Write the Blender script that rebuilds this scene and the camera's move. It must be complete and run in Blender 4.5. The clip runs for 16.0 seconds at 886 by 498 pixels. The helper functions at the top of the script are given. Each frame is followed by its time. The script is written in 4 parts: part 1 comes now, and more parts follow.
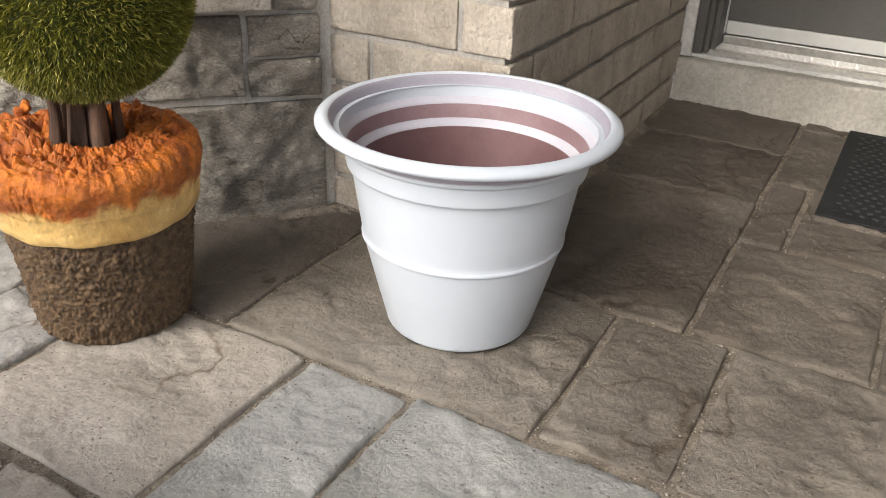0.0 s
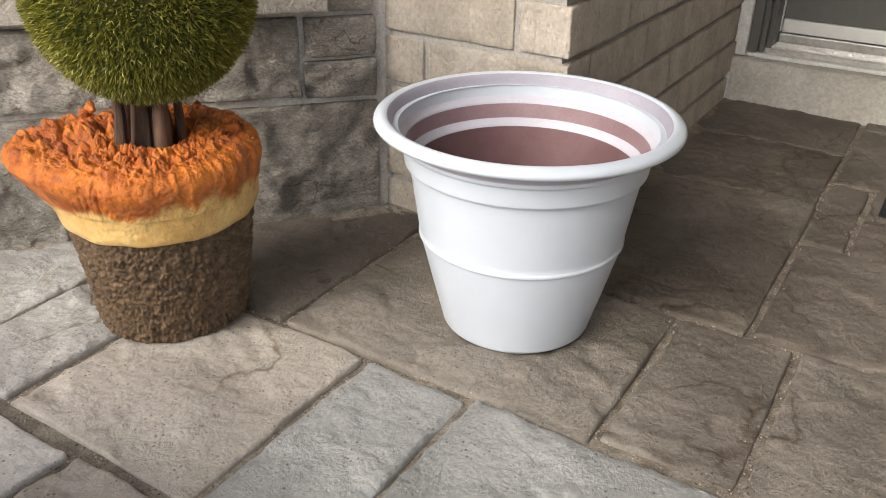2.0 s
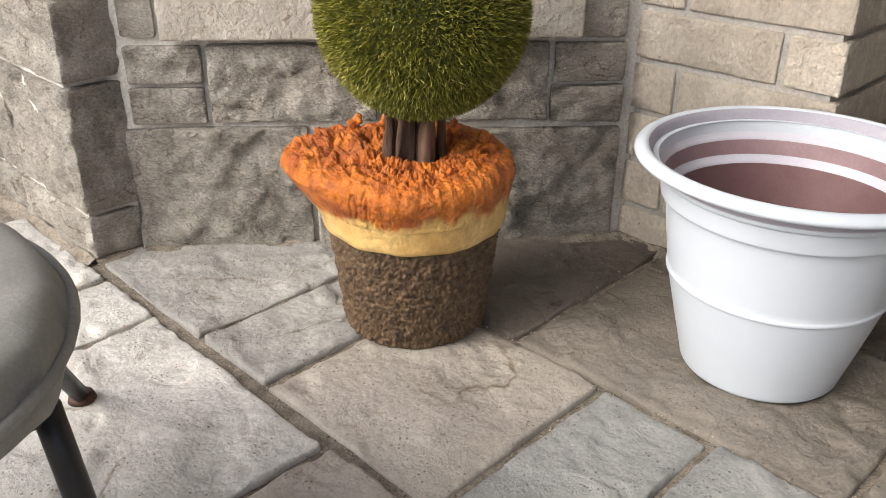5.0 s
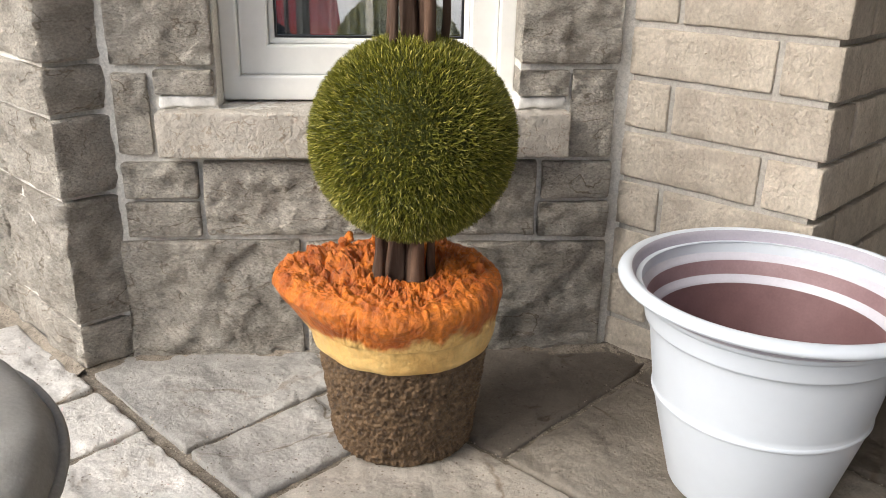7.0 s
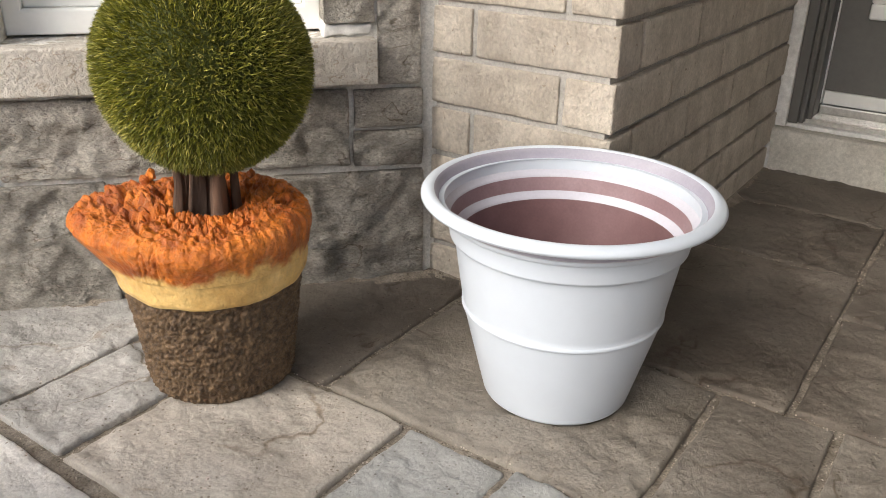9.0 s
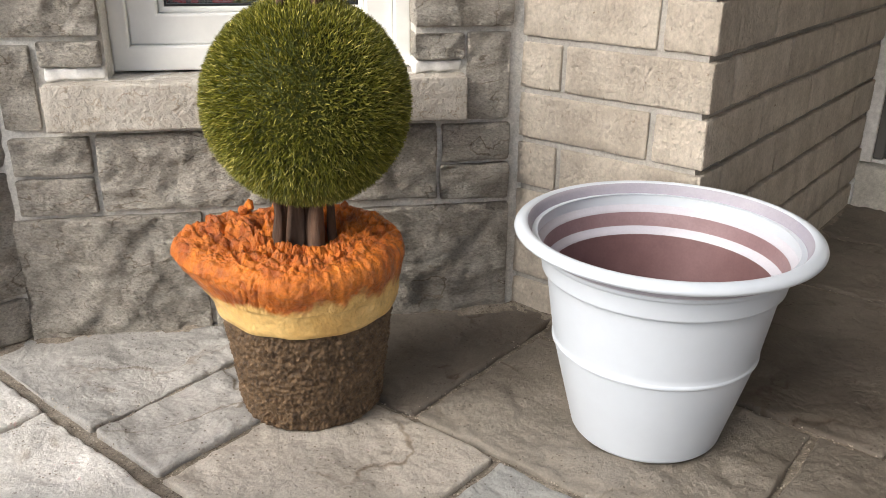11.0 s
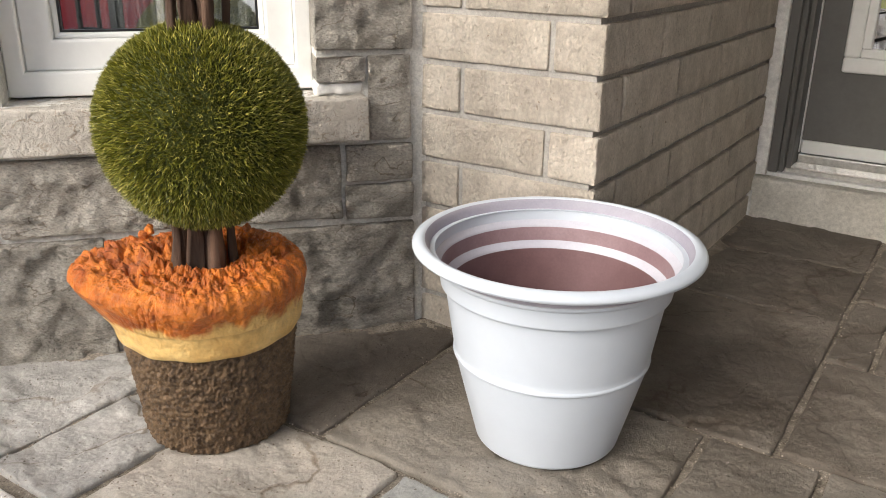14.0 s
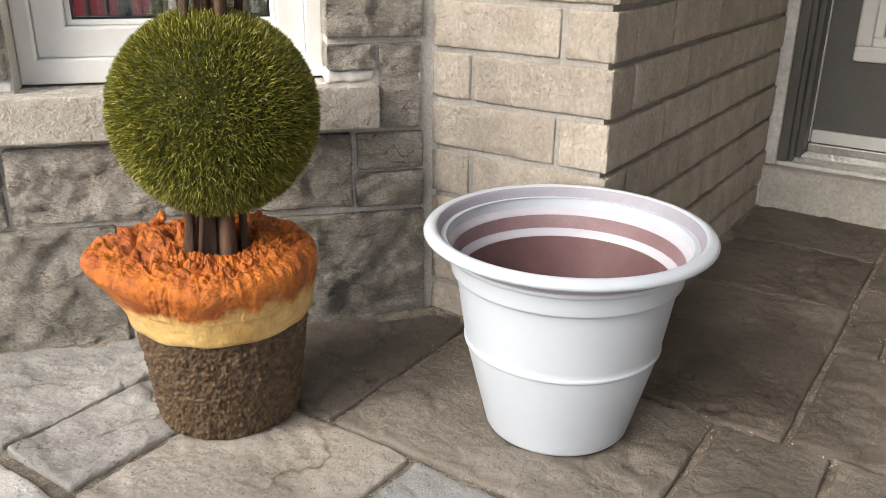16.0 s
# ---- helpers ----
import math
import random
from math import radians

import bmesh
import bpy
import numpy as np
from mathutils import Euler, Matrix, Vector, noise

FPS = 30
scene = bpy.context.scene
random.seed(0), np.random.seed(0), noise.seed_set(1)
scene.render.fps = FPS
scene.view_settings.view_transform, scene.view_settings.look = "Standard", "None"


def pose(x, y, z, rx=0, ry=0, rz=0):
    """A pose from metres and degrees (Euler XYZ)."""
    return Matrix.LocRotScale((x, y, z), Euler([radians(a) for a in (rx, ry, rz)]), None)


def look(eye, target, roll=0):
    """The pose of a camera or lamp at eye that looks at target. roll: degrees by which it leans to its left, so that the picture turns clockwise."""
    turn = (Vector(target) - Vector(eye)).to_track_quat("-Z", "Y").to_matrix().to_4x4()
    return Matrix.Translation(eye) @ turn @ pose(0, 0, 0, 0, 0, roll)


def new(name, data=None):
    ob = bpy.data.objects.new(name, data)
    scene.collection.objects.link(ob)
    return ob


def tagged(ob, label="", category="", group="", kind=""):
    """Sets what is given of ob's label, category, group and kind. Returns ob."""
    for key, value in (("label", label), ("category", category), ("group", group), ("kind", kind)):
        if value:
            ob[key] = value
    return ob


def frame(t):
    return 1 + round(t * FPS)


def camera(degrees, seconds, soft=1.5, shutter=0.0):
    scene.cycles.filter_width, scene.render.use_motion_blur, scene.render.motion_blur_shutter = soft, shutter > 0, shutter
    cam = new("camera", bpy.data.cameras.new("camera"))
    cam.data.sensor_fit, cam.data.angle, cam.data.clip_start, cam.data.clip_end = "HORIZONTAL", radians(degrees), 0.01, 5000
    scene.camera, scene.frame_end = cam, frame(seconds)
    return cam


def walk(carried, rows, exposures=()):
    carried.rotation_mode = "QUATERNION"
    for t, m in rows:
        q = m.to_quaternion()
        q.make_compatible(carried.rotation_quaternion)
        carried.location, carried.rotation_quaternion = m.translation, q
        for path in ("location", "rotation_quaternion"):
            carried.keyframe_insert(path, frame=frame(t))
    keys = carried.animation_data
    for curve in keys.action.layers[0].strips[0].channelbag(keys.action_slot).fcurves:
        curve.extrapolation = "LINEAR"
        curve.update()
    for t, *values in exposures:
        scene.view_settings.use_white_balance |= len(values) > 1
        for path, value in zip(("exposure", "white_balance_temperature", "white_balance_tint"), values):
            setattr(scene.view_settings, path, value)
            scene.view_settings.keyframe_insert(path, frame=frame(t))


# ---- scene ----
cam = camera(55.5, 16.0, soft=0.9)
PATH = [
    (0, (-0.054, 0.128, 0.699), (-0.901, 1.681, -0.233), 2.3),
    (0.5, (-0.059, 0.128, 0.696), (-0.907, 1.682, -0.237), 2.3),
    (1, (-0.055, 0.13, 0.699), (-0.902, 1.683, -0.233), 2.1),
    (1.5, (-0.061, 0.131, 0.696), (-0.93, 1.675, -0.231), 1.6),
    (2, (-0.078, 0.119, 0.693), (-1.008, 1.626, -0.237), 1.1),
    (2.5, (-0.098, 0.106, 0.688), (-1.084, 1.574, -0.246), 1.2),
    (3, (-0.121, 0.081, 0.692), (-1.145, 1.522, -0.242), 1.9),
    (3.5, (-0.137, 0.053, 0.698), (-1.248, 1.437, -0.224), 2.0),
    (4, (-0.145, 0.045, 0.699), (-1.35, 1.354, -0.214), 0.9),
    (4.2, (-0.153, 0.049, 0.694), (-1.375, 1.338, -0.225), 0.8),
    (6.3, (-0.166, 0.052, 0.741), (-1.467, 1.345, -0.058), 0.9),
    (6.5, (-0.166, 0.051, 0.746), (-1.47, 1.359, -0.022), 0.9),
    (7, (-0.159, 0.053, 0.757), (-1.458, 1.396, 0.043), 1.1),
    (7.5, (-0.139, 0.078, 0.749), (-1.391, 1.465, 0.036), 0.7),
    (8, (-0.108, 0.095, 0.74), (-1.27, 1.544, -0.001), 0.0),
    (8.5, (-0.079, 0.114, 0.734), (-1.141, 1.611, -0.063), -0.0),
    (9, (-0.082, 0.1, 0.729), (-1.111, 1.606, -0.092), 1.3),
    (9.5, (-0.112, 0.078, 0.709), (-1.177, 1.554, -0.12), 1.7),
    (9.7, (-0.121, 0.071, 0.715), (-1.2, 1.529, -0.128), 1.3),
    (11.8, (-0.106, 0.056, 0.741), (-1.277, 1.517, 0.037), 0.8),
    (12, (-0.1, 0.054, 0.744), (-1.259, 1.526, 0.043), 0.9),
    (12.5, (-0.084, 0.055, 0.748), (-1.205, 1.558, 0.052), 1.1),
    (13, (-0.074, 0.062, 0.741), (-1.163, 1.589, 0.046), 0.9),
    (13.5, (-0.068, 0.065, 0.739), (-1.136, 1.605, 0.04), 0.7),
    (14, (-0.061, 0.07, 0.74), (-1.101, 1.626, 0.034), 0.7),
    (14.5, (-0.058, 0.069, 0.74), (-1.077, 1.641, 0.039), 0.9),
    (15, (-0.058, 0.072, 0.737), (-1.063, 1.653, 0.038), 1.0),
    (15.5, (-0.061, 0.073, 0.736), (-1.077, 1.645, 0.033), 1.0),
    (16, (-0.066, 0.062, 0.736), (-1.112, 1.604, 0.009), 0.7),
]
walk(cam, [(t, look(eye, target, roll)) for t, eye, target, roll in PATH])

# overcast daylight under a porch roof, open towards -y
world = bpy.data.worlds.new("world")
scene.world = world
world.use_nodes = True
wn = world.node_tree.nodes
sky = wn.new("ShaderNodeTexSky")
sky.sky_type = "NISHITA"
sky.sun_disc = False
sky.sun_elevation, sky.sun_rotation = radians(38), radians(194)
sky.air_density, sky.dust_density, sky.ozone_density = 1.0, 4.0, 1.0
world.node_tree.links.new(sky.outputs[0], wn["Background"].inputs[0])
wn["Background"].inputs[1].default_value = 0.27
sun_data = bpy.data.lights.new("sun", "SUN")
sun_data.energy, sun_data.angle, sun_data.color = 4.6, radians(42), (1.0, 0.995, 0.955)
sun = new("sun", sun_data)
sun.matrix_world = look((-0.5, -2.0, 1.62), (0, 0, 0))
scene.view_settings.exposure = -0.34


# ---------------------------------------------------------------- materials
def surface(name, dark, light, rough=0.8, grain=60.0, patch=6.0, bump=0.3, bump_scale=80.0, vary=0.25,
            spot=None, spot_scale=25.0, spot_edge=0.62, relief=0.0, relief_scale=9.0, tint=None, metal=0.0, coat=0.0, grain_amount=0.25, cleft=0.0, cleft_scale=5.0, grade=None, grade_wave=0.05, streak=None, crack=None, pits=None):
    """Two-scale mottled surface: patches between two colours, fine grain, optional spots, fine bump and broad relief."""
    m = bpy.data.materials.new(name)
    m.use_nodes = True
    n, l = m.node_tree.nodes, m.node_tree.links
    b = n["Principled BSDF"]
    b.inputs["Metallic"].default_value = metal
    b.inputs["Coat Weight"].default_value = coat
    tc, oi = n.new("ShaderNodeTexCoord"), n.new("ShaderNodeObjectInfo")
    sh = n.new("ShaderNodeVectorMath")
    sh.operation = "MULTIPLY_ADD"
    cmb = n.new("ShaderNodeCombineXYZ")
    for k in range(3):
        l.new(oi.outputs["Random"], cmb.inputs[k])
    l.new(cmb.outputs[0], sh.inputs[0])
    sh.inputs[1].default_value = (37.0, 61.0, 23.0)
    l.new(tc.outputs["Object"], sh.inputs[2])
    if streak:
        st = n.new("ShaderNodeVectorMath")
        st.operation = "MULTIPLY"
        st.inputs[1].default_value = streak
        l.new(tc.outputs["Object"], st.inputs[0])
        l.new(st.outputs[0], sh.inputs[2])

    def nz(scale, detail=4.0, dist=0.0, r=0.6):
        t = n.new("ShaderNodeTexNoise")
        t.inputs["Scale"].default_value, t.inputs["Detail"].default_value = scale, detail
        t.inputs["Distortion"].default_value, t.inputs["Roughness"].default_value = dist, r
        l.new(sh.outputs[0], t.inputs["Vector"])
        return t.outputs["Fac"]

    def ramp(src, a, c):
        r = n.new("ShaderNodeMapRange")
        r.interpolation_type = "SMOOTHSTEP"
        r.inputs[1].default_value, r.inputs[2].default_value = a, c
        l.new(src, r.inputs[0])
        return r.outputs[0]

    def mix(f, a, c, kind="MIX"):
        x = n.new("ShaderNodeMix")
        x.data_type, x.blend_type = "RGBA", kind
        for s, v in ((x.inputs[0], f), (x.inputs[6], a), (x.inputs[7], c)):
            if isinstance(v, bpy.types.NodeSocket):
                l.new(v, s)
            elif isinstance(v, (int, float)):
                s.default_value = v
            else:
                s.default_value = (*v, 1)
        return x.outputs[2]

    col = mix(ramp(nz(patch, 5), 0.3, 0.7), dark, light)
    if tint:
        col = mix(ramp(oi.outputs["Random"], 0.1, 0.9), col, mix(1.0, col, tint, "MULTIPLY"))
    g = nz(grain, 6, 0.0, 0.7)
    gm = n.new("ShaderNodeMapRange")
    gm.inputs[1].default_value, gm.inputs[2].default_value = 0.25, 0.75
    gm.inputs[3].default_value, gm.inputs[4].default_value = 1 - grain_amount, 1 + grain_amount
    l.new(g, gm.inputs[0])
    hs = n.new("ShaderNodeHueSaturation")
    l.new(col, hs.inputs["Color"])
    vm = n.new("ShaderNodeMapRange")
    vm.inputs[3].default_value, vm.inputs[4].default_value = 1 - vary, 1 + vary
    l.new(oi.outputs["Random"], vm.inputs[0])
    mm = n.new("ShaderNodeMath")
    mm.operation = "MULTIPLY"
    l.new(gm.outputs[0], mm.inputs[0])
    l.new(vm.outputs[0], mm.inputs[1])
    l.new(mm.outputs[0], hs.inputs["Value"])
    col = hs.outputs[0]
    if spot:
        col = mix(ramp(nz(spot_scale, 5, 0.6), spot_edge, spot_edge + 0.08), col, spot)
    if crack:
        # thin darker ridge lines along the middle value of a noise of their own
        hue, cs, width = crack
        ab, su = n.new("ShaderNodeMath"), n.new("ShaderNodeMath")
        su.operation, su.inputs[1].default_value = "SUBTRACT", 0.5
        l.new(nz(cs, 5, 0.35, 0.5), su.inputs[0])
        ab.operation = "ABSOLUTE"
        l.new(su.outputs[0], ab.inputs[0])
        gate = n.new("ShaderNodeMath")
        gate.operation = "MULTIPLY"
        inv = n.new("ShaderNodeMath")
        inv.operation, inv.inputs[0].default_value = "SUBTRACT", 1.0
        l.new(ramp(ab.outputs[0], 0.0, width), inv.inputs[1])
        l.new(inv.outputs[0], gate.inputs[0])
        l.new(ramp(nz(cs * 1.6, 3), 0.42, 0.6), gate.inputs[1])
        col = mix(gate.outputs[0], col, mix(1.0, col, hue, "MULTIPLY"))
    if pits:
        hue, ps, edge_ = pits
        vo = n.new("ShaderNodeTexVoronoi")
        vo.inputs["Scale"].default_value = ps
        l.new(sh.outputs[0], vo.inputs["Vector"])
        inv = n.new("ShaderNodeMath")
        inv.operation, inv.inputs[0].default_value = "SUBTRACT", 1.0
        l.new(ramp(vo.outputs["Distance"], edge_ * 0.5, edge_), inv.inputs[1])
        gate = n.new("ShaderNodeMath")
        gate.operation = "MULTIPLY"
        l.new(inv.outputs[0], gate.inputs[0])
        l.new(ramp(nz(ps * 0.25, 3), 0.45, 0.6), gate.inputs[1])
        col = mix(gate.outputs[0], col, mix(1.0, col, hue, "MULTIPLY"))
    if grade:
        z0, z1, hue = grade
        sep, ad, k = n.new("ShaderNodeSeparateXYZ"), n.new("ShaderNodeMath"), n.new("ShaderNodeMath")
        l.new(tc.outputs["Object"], sep.inputs[0])
        k.operation, k.inputs[1].default_value = "MULTIPLY_ADD", grade_wave
        l.new(nz(16, 4), k.inputs[0])
        l.new(sep.outputs[2], k.inputs[2])
        ad.operation, ad.inputs[1].default_value = "SUBTRACT", grade_wave / 2
        l.new(k.outputs[0], ad.inputs[0])
        col = mix(ramp(ad.outputs[0], z0, z1), hue, col)
    l.new(col, b.inputs["Base Color"])
    rr = n.new("ShaderNodeMapRange")
    rr.inputs[3].default_value, rr.inputs[4].default_value = max(0.0, rough - 0.1), min(1.0, rough + 0.1)
    l.new(g, rr.inputs[0])
    l.new(rr.outputs[0], b.inputs["Roughness"])
    bp = n.new("ShaderNodeBump")
    bp.inputs["Strength"].default_value, bp.inputs["Distance"].default_value = bump, 0.004
    l.new(nz(bump_scale, 8, 0.3, 0.75), bp.inputs["Height"])
    if relief:
        b2 = n.new("ShaderNodeBump")
        b2.inputs["Strength"].default_value, b2.inputs["Distance"].default_value = relief, 0.02
        l.new(nz(relief_scale, 6, 0.25, 0.6), b2.inputs["Height"])
        l.new(b2.outputs[0], bp.inputs["Normal"])
    if cleft:
        # slate-like terraces: a distorted field cut into steps
        sn, sm, ms = n.new("ShaderNodeMath"), n.new("ShaderNodeMath"), nz(cleft_scale, 4, 0.8, 0.45)
        sn.operation, sn.inputs[1].default_value = "SNAP", 0.11
        l.new(ms, sn.inputs[0])
        sm.operation, sm.inputs[1].default_value = "MULTIPLY_ADD", 0.35
        l.new(ms, sm.inputs[0])
        l.new(sn.outputs[0], sm.inputs[2])
        b3 = n.new("ShaderNodeBump")
        b3.inputs["Strength"].default_value, b3.inputs["Distance"].default_value = cleft, 0.06
        l.new(sm.outputs[0], b3.inputs["Height"])
        l.new(b3.outputs[0], (b2 if relief else bp).inputs["Normal"])
    l.new(bp.outputs[0], b.inputs["Normal"])
    return m


M_BRICK = surface("buff_brick", (0.53, 0.468, 0.39), (0.68, 0.61, 0.52), 0.9, 150, 18, 1.0, 150, 0.07, spot=(0.40, 0.33, 0.26), spot_scale=75, spot_edge=0.64, relief=0.75, relief_scale=85, grain_amount=0.22, streak=(1, 1, 0.75))
M_MORTAR = surface("grey_mortar", (0.38, 0.36, 0.33), (0.50, 0.475, 0.44), 0.95, 200, 10, 0.7, 180, 0.05, grain_amount=0.3)
M_STONEMORTAR = surface("pale_mortar", (0.56, 0.54, 0.50), (0.72, 0.70, 0.66), 0.95, 200, 10, 0.7, 180, 0.05, grain_amount=0.3)
M_STONE = surface("grey_limestone", (0.33, 0.30, 0.26), (0.53, 0.495, 0.44), 0.9, 170, 12, 1.0, 170, 0.16, spot=(0.58, 0.55, 0.50), spot_scale=80, spot_edge=0.66, relief=1.1, relief_scale=62, grain_amount=0.42, cleft=0.5, cleft_scale=11, streak=(1, 1, 1.6), crack=((0.55, 0.5, 0.45), 7, 0.012))
M_SILL = surface("pale_limestone", (0.49, 0.45, 0.395), (0.62, 0.575, 0.515), 0.9, 130, 12, 1.0, 90, 0.05, relief=0.7, relief_scale=50, crack=((0.72, 0.66, 0.6), 30, 0.03), grain_amount=0.16)


def paver_stone(name, dark, light, pale):
    return surface(name, dark, light, 0.62, 210, 5, 0.75, 260, 0.08, spot=pale, spot_scale=55, spot_edge=0.66, relief=0.45, relief_scale=42, cleft=0.85, cleft_scale=3.6,
                   grain_amount=0.26, crack=((0.55, 0.48, 0.4), 2.8, 0.012), pits=((0.45, 0.4, 0.35), 110, 0.26))


# n and m carry porch shade in their colour, l the brighter foreground daylight
M_PAVERS = {"l": paver_stone("lit_pale_grey_paver", (0.48, 0.46, 0.43), (0.71, 0.685, 0.65), (0.74, 0.565, 0.545)),
            "g": paver_stone("grey_paver", (0.27, 0.26, 0.242), (0.46, 0.445, 0.42), (0.49, 0.48, 0.46)),
            "b": paver_stone("beige_paver", (0.38, 0.338, 0.285), (0.57, 0.52, 0.455), (0.61, 0.51, 0.47)),
            "s": paver_stone("blue_grey_paver", (0.235, 0.232, 0.218), (0.40, 0.398, 0.38), (0.43, 0.43, 0.415)),
            "n": paver_stone("shaded_brown_paver", (0.108, 0.088, 0.069), (0.198, 0.17, 0.14), (0.26, 0.232, 0.198)),
            "m": paver_stone("shaded_tan_paver", (0.155, 0.132, 0.107), (0.275, 0.243, 0.205), (0.34, 0.31, 0.272))}
M_JOINT = surface("sandy_joint", (0.17, 0.142, 0.11), (0.34, 0.295, 0.24), 1.0, 300, 30, 1.0, 260, 0.0, grain_amount=0.6, pits=((0.4, 0.35, 0.3), 170, 0.35))
M_GRIT = surface("sand_grains", (0.30, 0.26, 0.21), (0.52, 0.46, 0.38), 0.9, 200, 60, 0.3, 200, 0.0)
M_CONCRETE = surface("grey_concrete", (0.46, 0.435, 0.385), (0.62, 0.595, 0.54), 0.9, 120, 5, 0.6, 150, 0.0, spot=(0.30, 0.27, 0.23), spot_scale=6, spot_edge=0.64, grain_amount=0.3)
M_CAULK = surface("white_caulk", (0.74, 0.73, 0.71), (0.84, 0.83, 0.81), 0.6, 60, 10, 0.4, 60, 0.0)
M_FRAME = surface("white_vinyl", (0.83, 0.83, 0.81), (0.88, 0.88, 0.86), 0.35, 40, 4, 0.03, 40, 0.0, grain_amount=0.04)
M_GREYPAINT = surface("grey_paint", (0.118, 0.115, 0.108), (0.14, 0.137, 0.13), 0.4, 60, 4, 0.05, 80, 0.0, grain_amount=0.08)
M_ALU = surface("dull_aluminium", (0.45, 0.44, 0.42), (0.62, 0.61, 0.58), 0.4, 90, 8, 0.1, 90, 0.0, metal=0.7)
M_WALL = surface("plain_render", (0.42, 0.40, 0.37), (0.5, 0.48, 0.45), 0.9, 60, 4, 0.2, 60, 0.0)
M_DARKWALL = surface("buff_render", (0.30, 0.265, 0.225), (0.38, 0.34, 0.29), 0.9, 60, 4, 0.2, 60, 0.0)
M_CEIL = surface("white_soffit", (0.62, 0.62, 0.60), (0.70, 0.70, 0.68), 0.7, 60, 3, 0.1, 60, 0.0)
M_MAT = surface("black_rubber", (0.010, 0.0105, 0.011), (0.018, 0.019, 0.02), 0.9, 200, 20, 0.5, 250, 0.0)
M_WHITE = surface("white_paint", (0.535, 0.585, 0.655), (0.57, 0.62, 0.69), 0.32, 30, 3, 0.04, 60, 0.0, grain_amount=0.02)
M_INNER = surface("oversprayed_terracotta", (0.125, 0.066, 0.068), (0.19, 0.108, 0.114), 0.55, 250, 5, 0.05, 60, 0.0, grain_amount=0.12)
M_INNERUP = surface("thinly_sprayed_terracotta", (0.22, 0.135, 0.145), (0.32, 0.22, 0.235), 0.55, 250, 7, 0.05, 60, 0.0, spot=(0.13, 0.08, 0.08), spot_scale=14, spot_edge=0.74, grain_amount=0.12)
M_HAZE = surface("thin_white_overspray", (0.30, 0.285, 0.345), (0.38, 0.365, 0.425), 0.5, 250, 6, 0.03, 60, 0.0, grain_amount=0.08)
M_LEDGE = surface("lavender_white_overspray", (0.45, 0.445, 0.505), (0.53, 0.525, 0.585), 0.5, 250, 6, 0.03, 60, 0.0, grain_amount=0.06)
M_BARK = surface("brown_textured_resin", (0.06, 0.035, 0.018), (0.20, 0.125, 0.065), 0.5, 320, 90, 0.9, 230, 0.0, grain_amount=0.4)
M_CREAM = surface("cream_painted_foam", (0.56, 0.33, 0.10), (0.76, 0.52, 0.20), 0.38, 60, 14, 0.7, 60, 0.0, relief=0.35, relief_scale=35, spot=(0.36, 0.18, 0.06), spot_scale=26, spot_edge=0.72)
# brown spots paint in the shade of the foam's crevices
M_ORANGE = surface("orange_painted_foam", (0.33, 0.072, 0.010), (0.66, 0.195, 0.020), 0.32, 90, 22, 0.8, 110, 0.0, relief=0.6, relief_scale=55, spot=(0.20, 0.065, 0.02), spot_scale=36, spot_edge=0.66, grade=(0.214, 0.232, (0.74, 0.47, 0.16)), grade_wave=0.10, grain_amount=0.4)
M_STEM = surface("brown_bark", (0.045, 0.023, 0.014), (0.145, 0.082, 0.052), 0.8, 90, 40, 1.0, 90, 0.2, streak=(1, 1, 0.12))
M_CORE = surface("dark_green_core", (0.035, 0.042, 0.007), (0.06, 0.07, 0.012), 0.9, 90, 20, 0.5, 90, 0.0)
M_FABRIC = surface("grey_cushion_fabric", (0.26, 0.25, 0.232), (0.34, 0.33, 0.31), 0.9, 250, 6, 0.4, 300, 0.0, grain_amount=0.15)
M_BLACK = surface("black_metal", (0.012, 0.012, 0.013), (0.022, 0.022, 0.024), 0.4, 90, 8, 0.1, 90, 0.0)
M_PANE = bpy.data.materials.new("window_glass")
M_PANE.use_nodes = True
pb = M_PANE.node_tree.nodes["Principled BSDF"]
pb.inputs["Transmission Weight"].default_value, pb.inputs["IOR"].default_value, pb.inputs["Roughness"].default_value = 1.0, 4.2, 0.0
M_BEVEL = bpy.data.materials.new("bevelled_glass")
M_BEVEL.use_nodes = True
pb = M_BEVEL.node_tree.nodes["Principled BSDF"]
pb.inputs["Transmission Weight"].default_value, pb.inputs["IOR"].default_value, pb.inputs["Roughness"].default_value = 1.0, 2.4, 0.02
# opaque pane colours standing in for the outdoors reflected in the door glass
M_REFLWHITE = surface("painted_white_reflection", (0.62, 0.62, 0.58), (0.78, 0.78, 0.74), 0.2, 90, 20, 0.3, 90, 0.1, grain_amount=0.15)
M_REFLGREEN = surface("painted_green_reflection", (0.42, 0.50, 0.20), (0.62, 0.66, 0.36), 0.2, 90, 20, 0.3, 90, 0.2, grain_amount=0.2)
M_CURTAIN = surface("pale_curtain", (0.72, 0.78, 0.77), (0.80, 0.85, 0.84), 0.8, 60, 6, 0.1, 60, 0.0, grain_amount=0.05)
M_RED = surface("red_car_paint", (0.55, 0.03, 0.02), (0.62, 0.045, 0.03), 0.25, 60, 4, 0.0, 60, 0.0, coat=1.0, grain_amount=0.03)
M_DRIVE = surface("pale_concrete_drive", (0.46, 0.45, 0.43), (0.58, 0.57, 0.55), 0.9, 60, 2, 0.3, 80, 0.0)
M_TYRE = surface("tyre_rubber", (0.015, 0.015, 0.015), (0.03, 0.03, 0.03), 0.8, 60, 9, 0.2, 80, 0.0)
